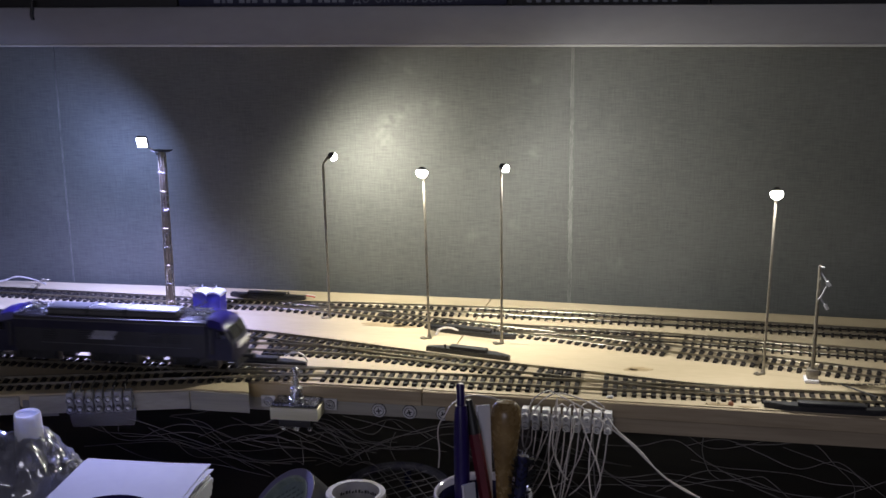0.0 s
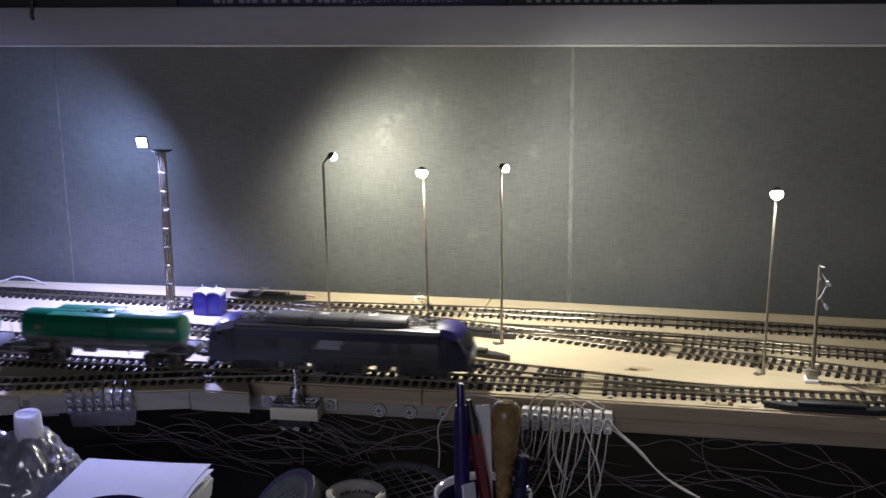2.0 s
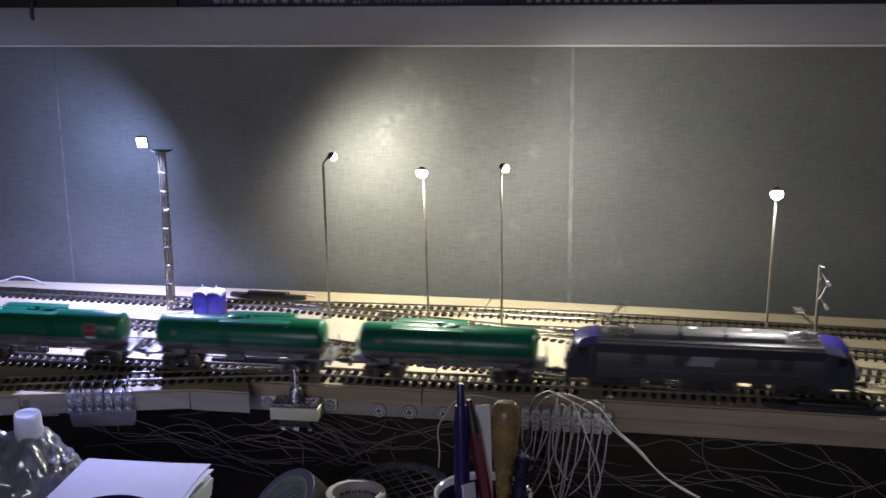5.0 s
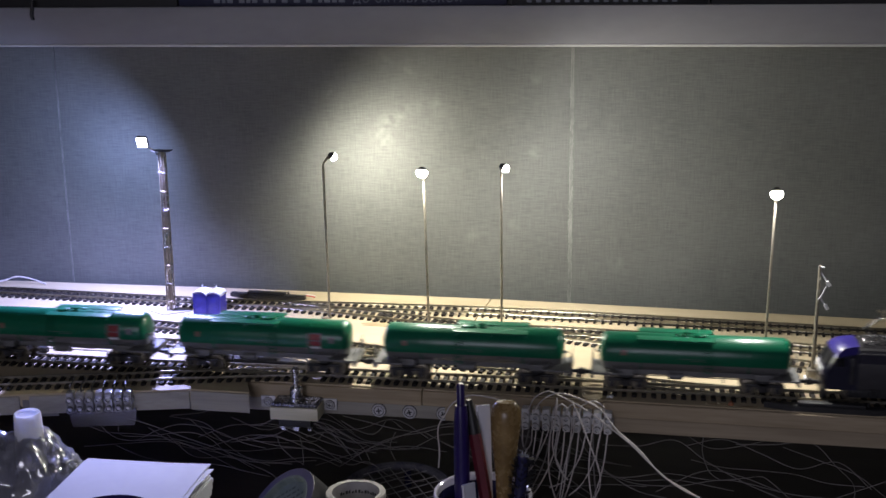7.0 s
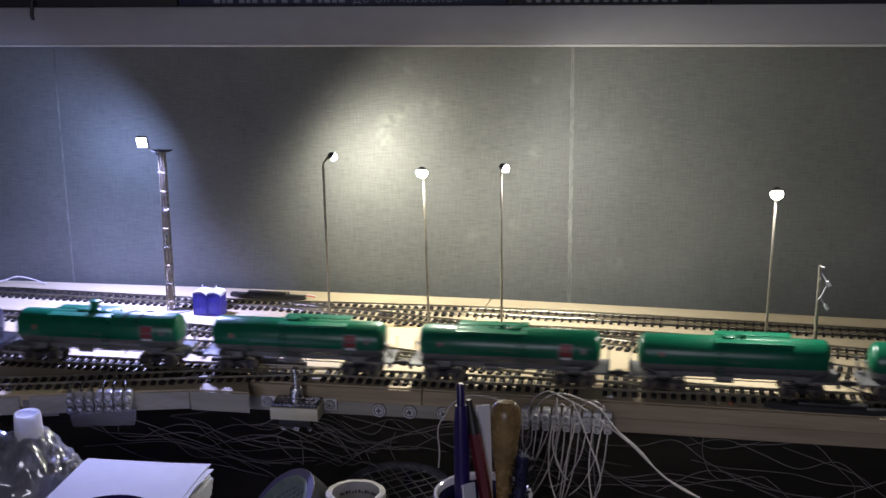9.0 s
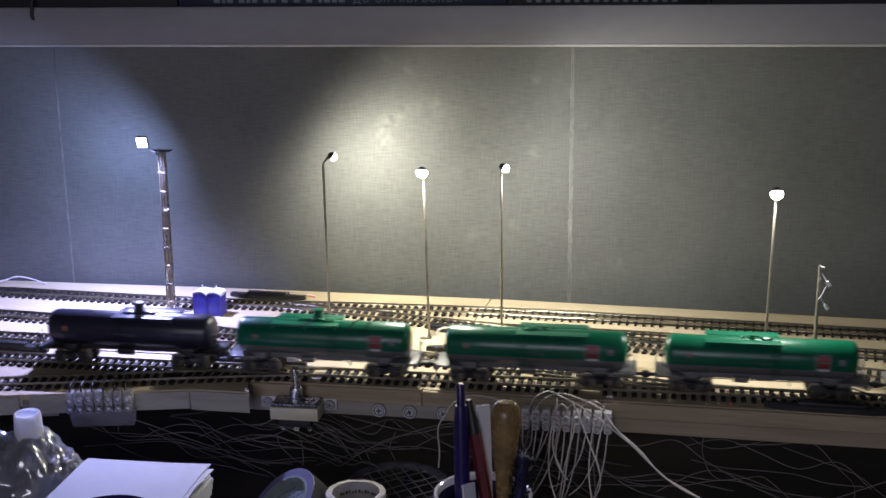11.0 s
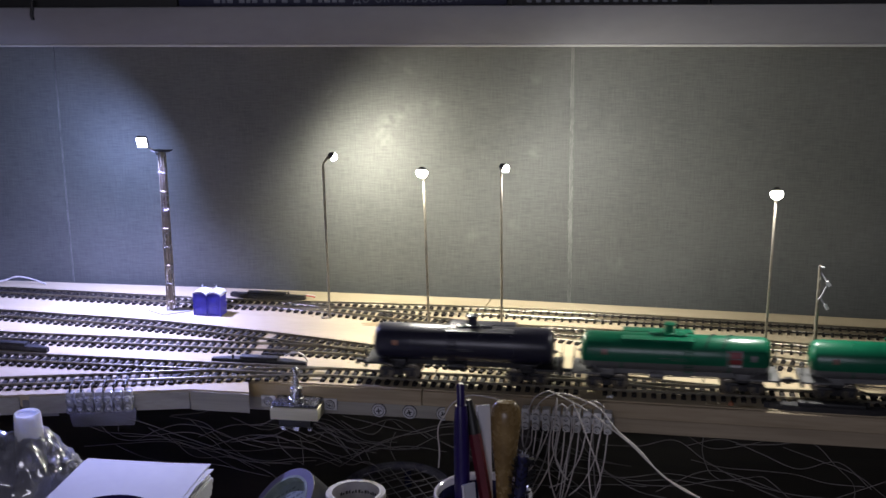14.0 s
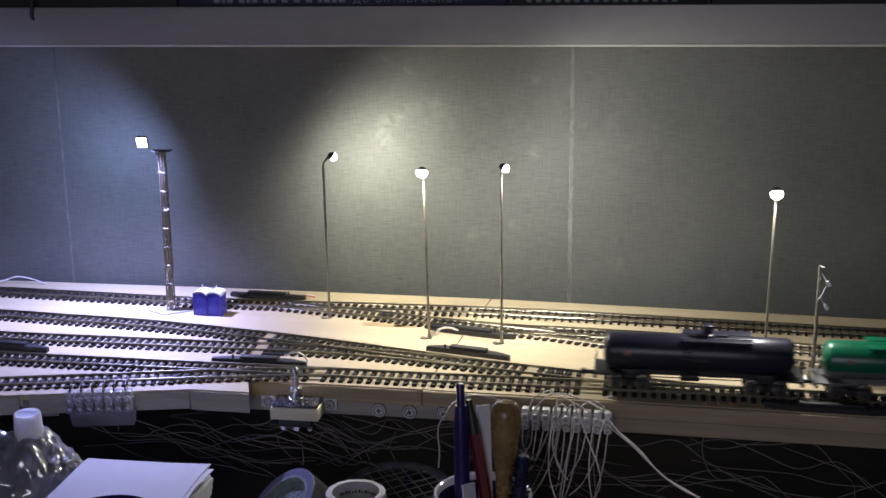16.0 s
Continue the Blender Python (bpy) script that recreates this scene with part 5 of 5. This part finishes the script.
# signal rod and crumbs at the right end
rodt = thing("signal_linkage", "thin metal linkage rods on the board by the mast", "linkage")
bm = B()
for i in range(12):
    box(bm, 0.2900 + i * 0.0045, 0.2935 + i * 0.0045, 0.0318 + i * 0.0006, 0.0336 + i * 0.0006, 0.0, 0.0012)
part("ladder_strip", bm, DULLSTEEL, rodt)
part("link_rod", rod(B(), (0.3060, 0.0320, 0.0012), (0.3240, -0.0120, 0.0085), 0.0008, seg=8), BLACK, rodt)
for x, y, s, m in ((0.2180, -0.0205, 0.0022, ORANGE), (0.2090, -0.0198, 0.0012, PLY), (0.1290, -0.0180, 0.0018, WHITE), (0.1265, -0.0186, 0.0012, WHITE), (0.2000, -0.0215, 0.0010, PLY), (0.2600, -0.0232, 0.0014, PLY)):
    bm = B()
    bmesh.ops.create_icosphere(bm, subdivisions=2, radius=s)
    rnd = random.Random(int(x * 9999))
    for v in bm.verts:
        v.co *= rnd.uniform(0.7, 1.15)
        v.co.z = max(v.co.z, -s * 0.5)
    c = part("crumb", bm, m, soft=False)
    c.matrix_basis = pose(x, y, s * 0.5)
    tagged(c, "small crumb of glue and sawdust on the board edge", "crumb", "crumbs")

# ---- foreground on the desk ----
PAPER = worn("white_paper", (0.58, 0.59, 0.64), (0.64, 0.65, 0.70), 20, (0.6, 0.75), bump=0.05)
ENAMEL = principled("white_glazed_rim", (0.70, 0.68, 0.74), 0.15)
NAVYGLAZE = worn("navy_glaze", (0.02, 0.02, 0.06), (0.03, 0.03, 0.085), 20, (0.15, 0.3))
BLUEPLASTIC = worn("dark_blue_plastic", (0.018, 0.010, 0.085), (0.026, 0.014, 0.115), 60, (0.25, 0.4))
REDPLASTIC = worn("dark_red_lacquer", (0.11, 0.013, 0.022), (0.16, 0.018, 0.03), 60, (0.25, 0.4))
AMBER = worn("worn_amber_handle", (0.20, 0.125, 0.045), (0.38, 0.26, 0.11), 45, (0.18, 0.35), Transmission_Weight=0.15)
FROST = worn("frosted_cap_plastic", (0.74, 0.75, 0.82), (0.82, 0.83, 0.90), 40, (0.3, 0.45), Subsurface_Weight=0.8, Subsurface_Scale=0.010, Subsurface_Radius=(0.8, 0.85, 1.0))
CREAM = worn("cream_bottle_plastic", (0.36, 0.35, 0.31), (0.46, 0.45, 0.40), 30, (0.35, 0.5))
VIOLETTAPE = worn("violet_tape_edge", (0.10, 0.095, 0.19), (0.14, 0.13, 0.24), 40, (0.45, 0.65))
DARKTAPE = worn("dark_tape_surface", (0.02, 0.02, 0.024), (0.04, 0.04, 0.045), 40, (0.3, 0.5))
CORE = worn("printed_card_core", (0.16, 0.20, 0.19), (0.24, 0.29, 0.27), 120, (0.6, 0.8), stretch=(1, 1, 0.4))
PRINTGREY = worn("faded_grey_green_print", (0.08, 0.11, 0.105), (0.11, 0.14, 0.13), 120, (0.6, 0.8))
DUSTYRIM = worn("dusty_grey_blue_plastic", (0.05, 0.05, 0.075), (0.16, 0.155, 0.165), 70, (0.55, 0.8), bump=0.3)
# white tape, its colour greyed for the shadow it stands in
SHADEDTAPE = worn("shaded_white_tape", (0.30, 0.29, 0.29), (0.38, 0.37, 0.37), 40, (0.5, 0.7))
STRING = worn("white_racket_string", (0.34, 0.33, 0.32), (0.44, 0.43, 0.41), 60, (0.4, 0.6))


def crinkle_film(name):
    m = bpy.data.materials.new(name)
    m.use_nodes = True
    nt = m.node_tree
    nt.nodes.remove(nt.nodes["Principled BSDF"])
    n, link = nt.nodes, nt.links.new
    clear, gloss, mix, fres = n.new("ShaderNodeBsdfTransparent"), n.new("ShaderNodeBsdfGlossy"), n.new("ShaderNodeMixShader"), n.new("ShaderNodeFresnel")
    clear.inputs[0].default_value = (0.93, 0.93, 0.95, 1)
    gloss.inputs["Roughness"].default_value = 0.16
    nz, bp, tc = n.new("ShaderNodeTexNoise"), n.new("ShaderNodeBump"), n.new("ShaderNodeTexCoord")
    nz.inputs["Scale"].default_value, nz.inputs["Detail"].default_value = 110, 4
    bp.inputs["Strength"].default_value, bp.inputs["Distance"].default_value = 0.2, 0.001
    link(tc.outputs["Object"], nz.inputs["Vector"])
    link(nz.outputs["Fac"], bp.inputs["Height"])
    link(bp.outputs[0], gloss.inputs["Normal"])
    fres.inputs[0].default_value = 3.0
    link(fres.outputs[0], mix.inputs[0])
    haze, film = n.new("ShaderNodeBsdfDiffuse"), n.new("ShaderNodeMixShader")
    haze.inputs[0].default_value, film.inputs[0].default_value = (0.74, 0.76, 0.92, 1), 0.24
    link(clear.outputs[0], film.inputs[1])
    link(haze.outputs[0], film.inputs[2])
    link(film.outputs[0], mix.inputs[1])
    link(gloss.outputs[0], mix.inputs[2])
    link(mix.outputs[0], n["Material Output"].inputs[0])
    return m


FILM = crinkle_film("crinkled_clear_film")

# note paper block
block = thing("note_paper_block", "tall block of loose white note paper, edges uneven", "paper", pose(-0.1870, -0.2040, DESK_Z, 0, 0, 2))
rnd = random.Random(3)
z = 0.0
while z < 0.081:
    h = rnd.uniform(0.002, 0.006)
    if z + h > 0.079:
        h = 0.0835 - z
    bm = box(B(), -0.0450, 0.0450, -0.0450, 0.0450, z, z + h - 0.0002)
    turn = Matrix.Rotation(radians(rnd.uniform(-1.6, 1.6) if z < 0.075 else 0), 4, "Z") @ Matrix.Translation((rnd.uniform(-0.001, 0.003), rnd.uniform(-0.002, 0.0015), 0))
    bm.transform(turn)
    part("paper_pad", bm, PAPER, block, soft=False)
    z += h
for k, (dx, dy, turn) in enumerate(((0.0025, -0.0010, -3.0), (0.0035, 0.0005, 4.2), (0.0005, 0.0005, 0.8))):
    sheet = tagged(part("paper_sheet", box(B(), -0.0445, 0.0445, -0.0445, 0.0445, 0.0, 0.0003), PAPER, soft=False), "single white sheet turned on the paper block", "paper", "loose sheets")
    sheet.matrix_basis = pose(-0.1865 + dx, -0.2035 + dy, DESK_Z + 0.0836 + k * 0.0004, 0, 0, turn)

# glue bottle in crinkled film
bottle = thing("glue_bottle", "cream glue bottle with a frosted cap", "bottle", pose(-0.2700, -0.1660, DESK_Z))
part("bottle_body", lathe(B(), [(0.0001, 0), (0.0165, 0), (0.0180, 0.003), (0.0180, 0.050), (0.0150, 0.062), (0.0100, 0.074), (0.0100, 0.094), (0.0001, 0.094)], pose(0, 0, 0), 32), CREAM, bottle)
bm = lathe(B(), [(0.0108, 0.080), (0.0104, 0.088), (0.0100, 0.100), (0.0092, 0.1180), (0.0086, 0.1195), (0.0078, 0.1195), (0.0072, 0.1180), (0.0001, 0.1175)], pose(0, 0, 0), 32)
part("cap", bm, FROST, bottle, "frosted translucent cap")
bag = thing("film_bag", "crinkled clear film bag round the glue bottle", "bag", pose(-0.2760, -0.1640, DESK_Z + 0.0550))


def crumpled(at, rx, ry, rz, seed):
    """A lump of crumpled film: folds at three sizes that meet in sharp creases."""
    bm = B()
    bmesh.ops.create_icosphere(bm, subdivisions=5, radius=1.0)
    shift = Vector((seed * 3.1, seed * 1.7, seed * 0.9))
    for v in bm.verts:
        d = v.co.normalized()
        k = 1 + 0.14 * noise.noise(d * 1.6 + shift)
        k += 0.20 * (0.3 - abs(noise.noise(Vector((d.x * 3.0, d.y * 3.0, d.z * 5.0)) + shift)))
        k += 0.10 * (0.3 - abs(noise.noise(Vector((d.x * 8.0, d.y * 8.0, d.z * 14.0)) + shift)))
        k += 0.020 * abs(noise.noise(Vector((d.x * 19.0, d.y * 19.0, d.z * 33.0)) + shift))
        v.co = Vector((at[0] + d.x * rx * k, at[1] + d.y * ry * k, max(at[2] + d.z * rz * k, -0.0545)))
    return bm


for name, at, size, seed, label in (("film_pouch", (0.004, 0, 0), (0.0350, 0.0320, 0.048), 9, ""), ("film_fold", (-0.022, -0.004, 0.018), (0.0200, 0.0200, 0.0300), 12, "loose folded end of the film"), ("film_fold", (0.030, 0.006, -0.004), (0.0150, 0.0170, 0.0240), 15, "loose folded end of the film")):
    part(name, crumpled(at, *size, seed), FILM, bag, label, soft=False).data.shade_smooth()

# blue mug, only its rim shows
mug = tagged(part("blue_mug", lathe(B(), [(0.0001, 0), (0.026, 0), (0.028, 0.004), (0.030, 0.100), (0.0300, 0.1145), (0.0290, 0.1155), (0.0278, 0.1145), (0.0268, 0.010), (0.0001, 0.008)], pose(0, 0, 0), 40), BLUEPLASTIC), "dark blue plastic mug in front of the paper", "mug")
mug.matrix_basis = pose(-0.1500, -0.3000, DESK_Z)


def tape_roll(label, at, r, inner, width, side, face, core):
    t = thing("tape_roll", label, "tape", at, group="tape rolls")
    part("tape_winding", lathe(B(), [(inner + 0.002, -width / 2), (r - 0.0006, -width / 2), (r, -width / 2 + 0.0006), (r, width / 2 - 0.0006), (r - 0.0006, width / 2)], pose(0, 0, 0), 48), side, t)
    part("tape_edge", lathe(B(), [(inner + 0.0018, width / 2 - 0.0002), (r - 0.0005, width / 2 + 0.0001), (r - 0.0004, width / 2 - 0.0006), (inner + 0.0018, width / 2 - 0.0010)], pose(0, 0, 0), 48), face, t)
    c = part("card_core", lathe(B(), [(inner, -width / 2), (inner + 0.0020, -width / 2), (inner + 0.0020, width / 2 + 0.0003), (inner, width / 2 + 0.0003), (inner, -width / 2)], pose(0, 0, 0), 48), core, t)
    return t, c


t, c = tape_roll("violet-edged dark adhesive tape roll leaning over", pose(-0.0985, -0.1180, -0.0620, 24, -34, 0), 0.0310, 0.0225, 0.020, DARKTAPE, VIOLETTAPE, CORE)
label_disc = part("label_disc", lathe(B(), [(0.0001, 0.0046), (0.0222, 0.0046), (0.0222, 0.0052), (0.0001, 0.0052)], pose(0, 0, 0), 40), CORE, t, "pale grey-green printed paper disc")
for row in range(7):
    y = -0.0150 + row * 0.0050
    reach = math.sqrt(0.0205 ** 2 - y * y)
    x = -reach
    rnd = random.Random(row)
    while x < reach - 0.004:
        w = rnd.uniform(0.0015, 0.0042)
        part("print_bar", box(B(), x, x + w, y - 0.0009, y + 0.0009, 0.0052, 0.0053), PRINTGREY, label_disc, soft=False)
        x += w + 0.0012
t, c = tape_roll("white adhesive tape roll with a printed core", pose(-0.0480, -0.1200, DESK_Z + 0.0265), 0.0215, 0.0170, 0.053, SHADEDTAPE, SHADEDTAPE, SHADEDTAPE)
for k in range(14):
    a = radians(40 + k * 8)
    bm = box(B(), -0.0006, 0.0006 + 0.0004 * (k % 2), -0.0001, 0.0001, -0.0012, 0.0012 if k % 3 else 0.0002)
    bm.transform(pose(0.0168 * math.cos(a), 0.0168 * math.sin(a), 0.0190, 0, 0, math.degrees(a) - 90))
    part("print_bar", bm, BLACK, c)

racket = thing("toy_racket", "small dark-framed racket with white strings lying on the desk", "racket", pose(-0.0340, -0.0460, DESK_Z + 0.0180, 6, 0, 0))
bm = B()
RR = 0.0430
ring = [(RR * math.cos(a), RR * 0.97 * math.sin(a), 0) for a in [2 * math.pi * i / 40 for i in range(41)]]
tube(bm, ring, 0.0036, 8, 0.004)
part("racket_frame", bm, DUSTYRIM, racket, "dusty grey-blue hoop")
for i in range(-4, 5):
    u = i * 0.0093
    h = math.sqrt(max(0, RR * RR - u * u)) - 0.001
    for k, (p, q) in enumerate((((u, -h), (u, h)), ((-h, u), (h, u)))):
        a = radians(35)
        m = [(x * math.cos(a) - y * math.sin(a), x * math.sin(a) + y * math.cos(a), 0.0006 * (1 if (i + k) % 2 else -1)) for x, y in (p, q)]
        part("string", rod(B(), m[0], m[1], 0.00042, seg=6), STRING, racket)
for k in range(7):
    a = radians(-55 + k * 9)
    bm = box(B(), -0.0026, 0.0026, -0.0034, 0.0034, -0.0032, 0.0034, 0.0008)
    bm.transform(pose(RR * math.cos(a), RR * 0.97 * math.sin(a), 0, 0, 0, math.degrees(a)))
    part("grommet", bm, PAPER, racket, "white grommet on the frame")
for x, y in ((-0.030, -0.03), (0.030, -0.03), (0.0, 0.042)):
    part("rest_pad", rod(B(), (x, y, -0.0145 - y * 0.105), (x, y, -0.002), 0.003, seg=8), NAVYGLAZE, racket)

# pen cup and what stands in it
CX, CY = 0.0540, -0.1930
cup = thing("pen_cup", "navy pen cup with a white rim", "cup", pose(CX, CY, DESK_Z))
part("cup_wall", lathe(B(), [(0.0001, 0), (0.0290, 0), (0.0300, 0.003), (0.0308, 0.090), (0.0290, 0.090), (0.0280, 0.006), (0.0001, 0.004)], pose(0, 0, 0), 48), NAVYGLAZE, cup)
part("cup_rim", lathe(B(), [(0.0309, 0.0895), (0.0316, 0.0925), (0.0312, 0.0945), (0.0300, 0.0950), (0.0290, 0.0940), (0.0289, 0.0895)], pose(0, 0, 0), 48), ENAMEL, cup, "white glazed rim")
CB = DESK_Z + 0.0042


def standing(name, label, category, foot, top, build):
    """A long thing that stands in the cup: built along its own z axis, from its foot to its top."""
    foot, top = Vector(foot), Vector(top)
    t = thing(name, label, category, Matrix.Translation(foot) @ (top - foot).to_track_quat("Z", "Y").to_matrix().to_4x4(), group="things in the pen cup")
    build(t, (top - foot).length)
    return t


def ball_pen(t, n):
    part("barrel", lathe(B(), [(0.0001, 0), (0.0012, 0.001), (0.0046, 0.014), (0.0050, 0.030), (0.0050, n - 0.040), (0.0044, n - 0.022), (0.0036, n - 0.014), (0.0001, n - 0.014)], pose(0, 0, 0), 24), BLUEPLASTIC, t)
    part("clicker", lathe(B(), [(0.0026, n - 0.016), (0.0026, n - 0.0010), (0.0020, n), (0.0001, n)], pose(0, 0, 0), 20), BLUEPLASTIC, t)
    part("clip", box(B(), -0.0015, 0.0015, -0.0066, -0.0054, n - 0.060, n - 0.016, 0.0004), BLUEPLASTIC, t)


def red_pencil(t, n):
    part("shaft", rod(B(), (0, 0, 0), (0, 0, n - 0.022), 0.0040, seg=6), REDPLASTIC, t)
    part("dark_end", rod(B(), (0, 0, n - 0.022), (0, 0, n), 0.0041, 0.0022, seg=12), BLACK, t)


def flat_stick(t, n):
    part("stick", box(B(), -0.0040, 0.0040, -0.0010, 0.0010, 0, n, 0.0005), PAPER, t)
    part("stick_edge", box(B(), 0.0041, 0.0052, -0.0012, 0.0012, 0, n, 0.0004), ENAMEL, t)


def screwdriver(t, n):
    part("handle", lathe(B(), [(0.0001, 0.060), (0.0044, 0.060), (0.0046, 0.085), (0.0054, 0.098), (0.0076, 0.115), (0.0094, n - 0.020), (0.0098, n - 0.010), (0.0088, n - 0.0040), (0.0060, n - 0.0010), (0.0001, n)], pose(0, 0, 0), 32), AMBER, t, "worn amber plastic handle")
    part("blade", rod(B(), (0, 0, 0), (0, 0, 0.061), 0.0025, seg=12), STEEL, t)


def round_brush(t, n):
    part("stem", rod(B(), (0, 0, 0), (0, 0, n), 0.0046, 0.0038, seg=12), NAVYGLAZE, t)
    bm = B()
    rr = random.Random(11)
    for k in range(220):
        z0, a = rr.uniform(n - 0.038, n - 0.001), rr.uniform(0, 6.283)
        rod(bm, (0.003 * math.cos(a), 0.003 * math.sin(a), z0), (0.0090 * math.cos(a), 0.0090 * math.sin(a), z0 + 0.003), 0.0003, seg=4, caps=False)
    tagged(part("bristles", bm, BLACK, t), kind="stuff")


standing("ball_pen", "dark blue plastic ball pen, clicker up", "pen", (0.0430, -0.2020, CB), (0.0386, -0.1840, 0.0685), ball_pen)
standing("pencil", "dark red lacquered pencil with a black end", "pencil", (0.0730, -0.2080, CB), (0.0430, -0.1790, 0.0560), red_pencil)
standing("flat_stick", "white flat plastic stick", "stick", (0.0590, -0.1960, CB), (0.0520, -0.1740, 0.0510), flat_stick)
standing("screwdriver", "screwdriver with a worn amber plastic handle", "screwdriver", (0.0660, -0.2000, CB), (0.0672, -0.1800, 0.0575), screwdriver)
standing("bottle_brush", "small dark blue brush with black bristles", "brush", (0.0700, -0.2060, CB), (0.0790, -0.1860, 0.0230), round_brush)
standing("eraser_stick", "pale flat stick low in the cup", "stick", (0.0560, -0.2150, CB), (0.0470, -0.2060, 0.0110), flat_stick)

# ---- things on the shelf ----
SPINE = worn("dark_blue_book_cloth", (0.016, 0.017, 0.045), (0.026, 0.027, 0.062), 40, (0.5, 0.7), bump=0.1)
DARKBOOK = worn("near_black_book_cloth", (0.012, 0.012, 0.013), (0.022, 0.021, 0.020), 40, (0.5, 0.7), bump=0.1)
SILVERPRINT = worn("grey_blue_print", (0.20, 0.21, 0.26), (0.26, 0.27, 0.32), 60, (0.4, 0.6))
SH = 0.2825
book = thing("book", "dark blue cloth book lying flat with a printed spine", "book", WALL_TURN @ pose(0, 0, SH))
part("spine", box(B(), -0.297, 0.018, -0.0255, -0.0225, 0.0006, 0.028, 0.001), SPINE, book)
part("book_block", box(B(), -0.295, 0.016, -0.0225, -0.003, 0.0, 0.0275, 0.0005), SPINE, book)
curve = bpy.data.curves.new("spine_text", "FONT")
curve.body, curve.size, curve.extrude = "ДО ОКТЯБРЬСКОЙ", 0.0098, 0.0001
curve.space_character = 1.18
text = new("spine_text", curve)
bpy.context.view_layer.update()
title = new("spine_title", bpy.data.meshes.new_from_object(text.evaluated_get(bpy.context.evaluated_depsgraph_get())))
bpy.data.objects.remove(text)
title.data.materials.clear()
title.data.materials.append(SILVERPRINT)
title.parent = book
title.matrix_basis = pose(-0.1270, -0.0258, 0.0032, 90, 0, 0)
bm = B()
rnd = random.Random(2)
x = -0.262
while x < -0.135:
    w = rnd.uniform(0.003, 0.006)
    box(bm, x, x + w, -0.0257, -0.0253, 0.0034, 0.0090)
    x += w + rnd.choice((0.002, 0.002, 0.006))
part("print_bars", bm, SILVERPRINT, book)
for x0, x1, y, h in ((-0.60, -0.300, -0.022, 0.030), (0.022, 0.200, -0.0235, 0.030), (0.203, 0.60, -0.022, 0.030)):
    bk = thing("book", "near-black book lying flat on the shelf", "book", WALL_TURN @ pose(0, 0, SH), group="dark books on the shelf")
    part("book_cover", box(B(), x0, x1, y, -0.003, 0.0, h, 0.001), DARKBOOK, bk)
bm = B()
for k in range(16):
    box(bm, 0.036 + k * 0.0088, 0.0405 + k * 0.0088, -0.0238, -0.0234, 0.0025, 0.0062)
part("print_bars", bm, SILVERPRINT, bk)
hook = tagged(part("strap_end", tube(B(), [(-0.4430, -0.0315, 0.2900), (-0.4430, -0.0325, 0.2810), (-0.4440, -0.0325, 0.2760), (-0.4425, -0.0325, 0.2710)], 0.0016, 8, 0.002), BLACK), "short black strap end hanging over the shelf edge", "strap")
hook.matrix_basis = WALL_TURN


def motions():
    """The train rolls to the right along the front track; every wheelset turns with it."""
    joint = [(0.0, -0.3925), (1.5, -0.2510), (3.5, -0.0590), (4.0, -0.0098), (7.0, 0.2755), (9.0, 0.4740), (12.5, 0.8070), (13.5, 0.8970), (14.5, 0.9848), (15.0, 1.0305), (15.5, 1.0760), (16.0, 1.1210)]
    ts, xs = [a for a, b in joint], [b for a, b in joint]

    def place(t):
        return float(np.interp(t, ts, xs))

    flipped = {}
    for ob, shift, turn in MOVERS:
        flipped[ob] = turn
        walk(ob, [(t, pose(place(t) + shift, 0, 0.0042, 0, 0, turn)) for t in [i * 0.5 for i in range(33)]])
    for w, x, r in WHEELS:
        way = -1 if flipped[w.parent.parent] else 1
        walk(w, [(i * 0.08, pose(x, 0, r, 0, way * math.degrees((place(i * 0.08) - xs[0]) / r), 0)) for i in range(201)])


second_plain = copy_thing(wag[0], Matrix.Identity(4))
second_red = copy_thing(wag[1], Matrix.Identity(4))
for made in (second_plain, second_red):
    for o in made.children_recursive:
        if o.name.startswith("wheelset"):
            WHEELS.append((o, o.location.x, WHEEL_R))
MOVERS.append((loco, 0.1155, 0))
for i, (w, turn) in enumerate(((wag[0], 180), (second_plain, 0), (wag[1], 180), (second_red, 0), (wag[2], 180), (wag[3], 0))):
    MOVERS.append((w, -0.170 * i - 0.085 + (0.007 if i == 5 else 0), turn))
motions()
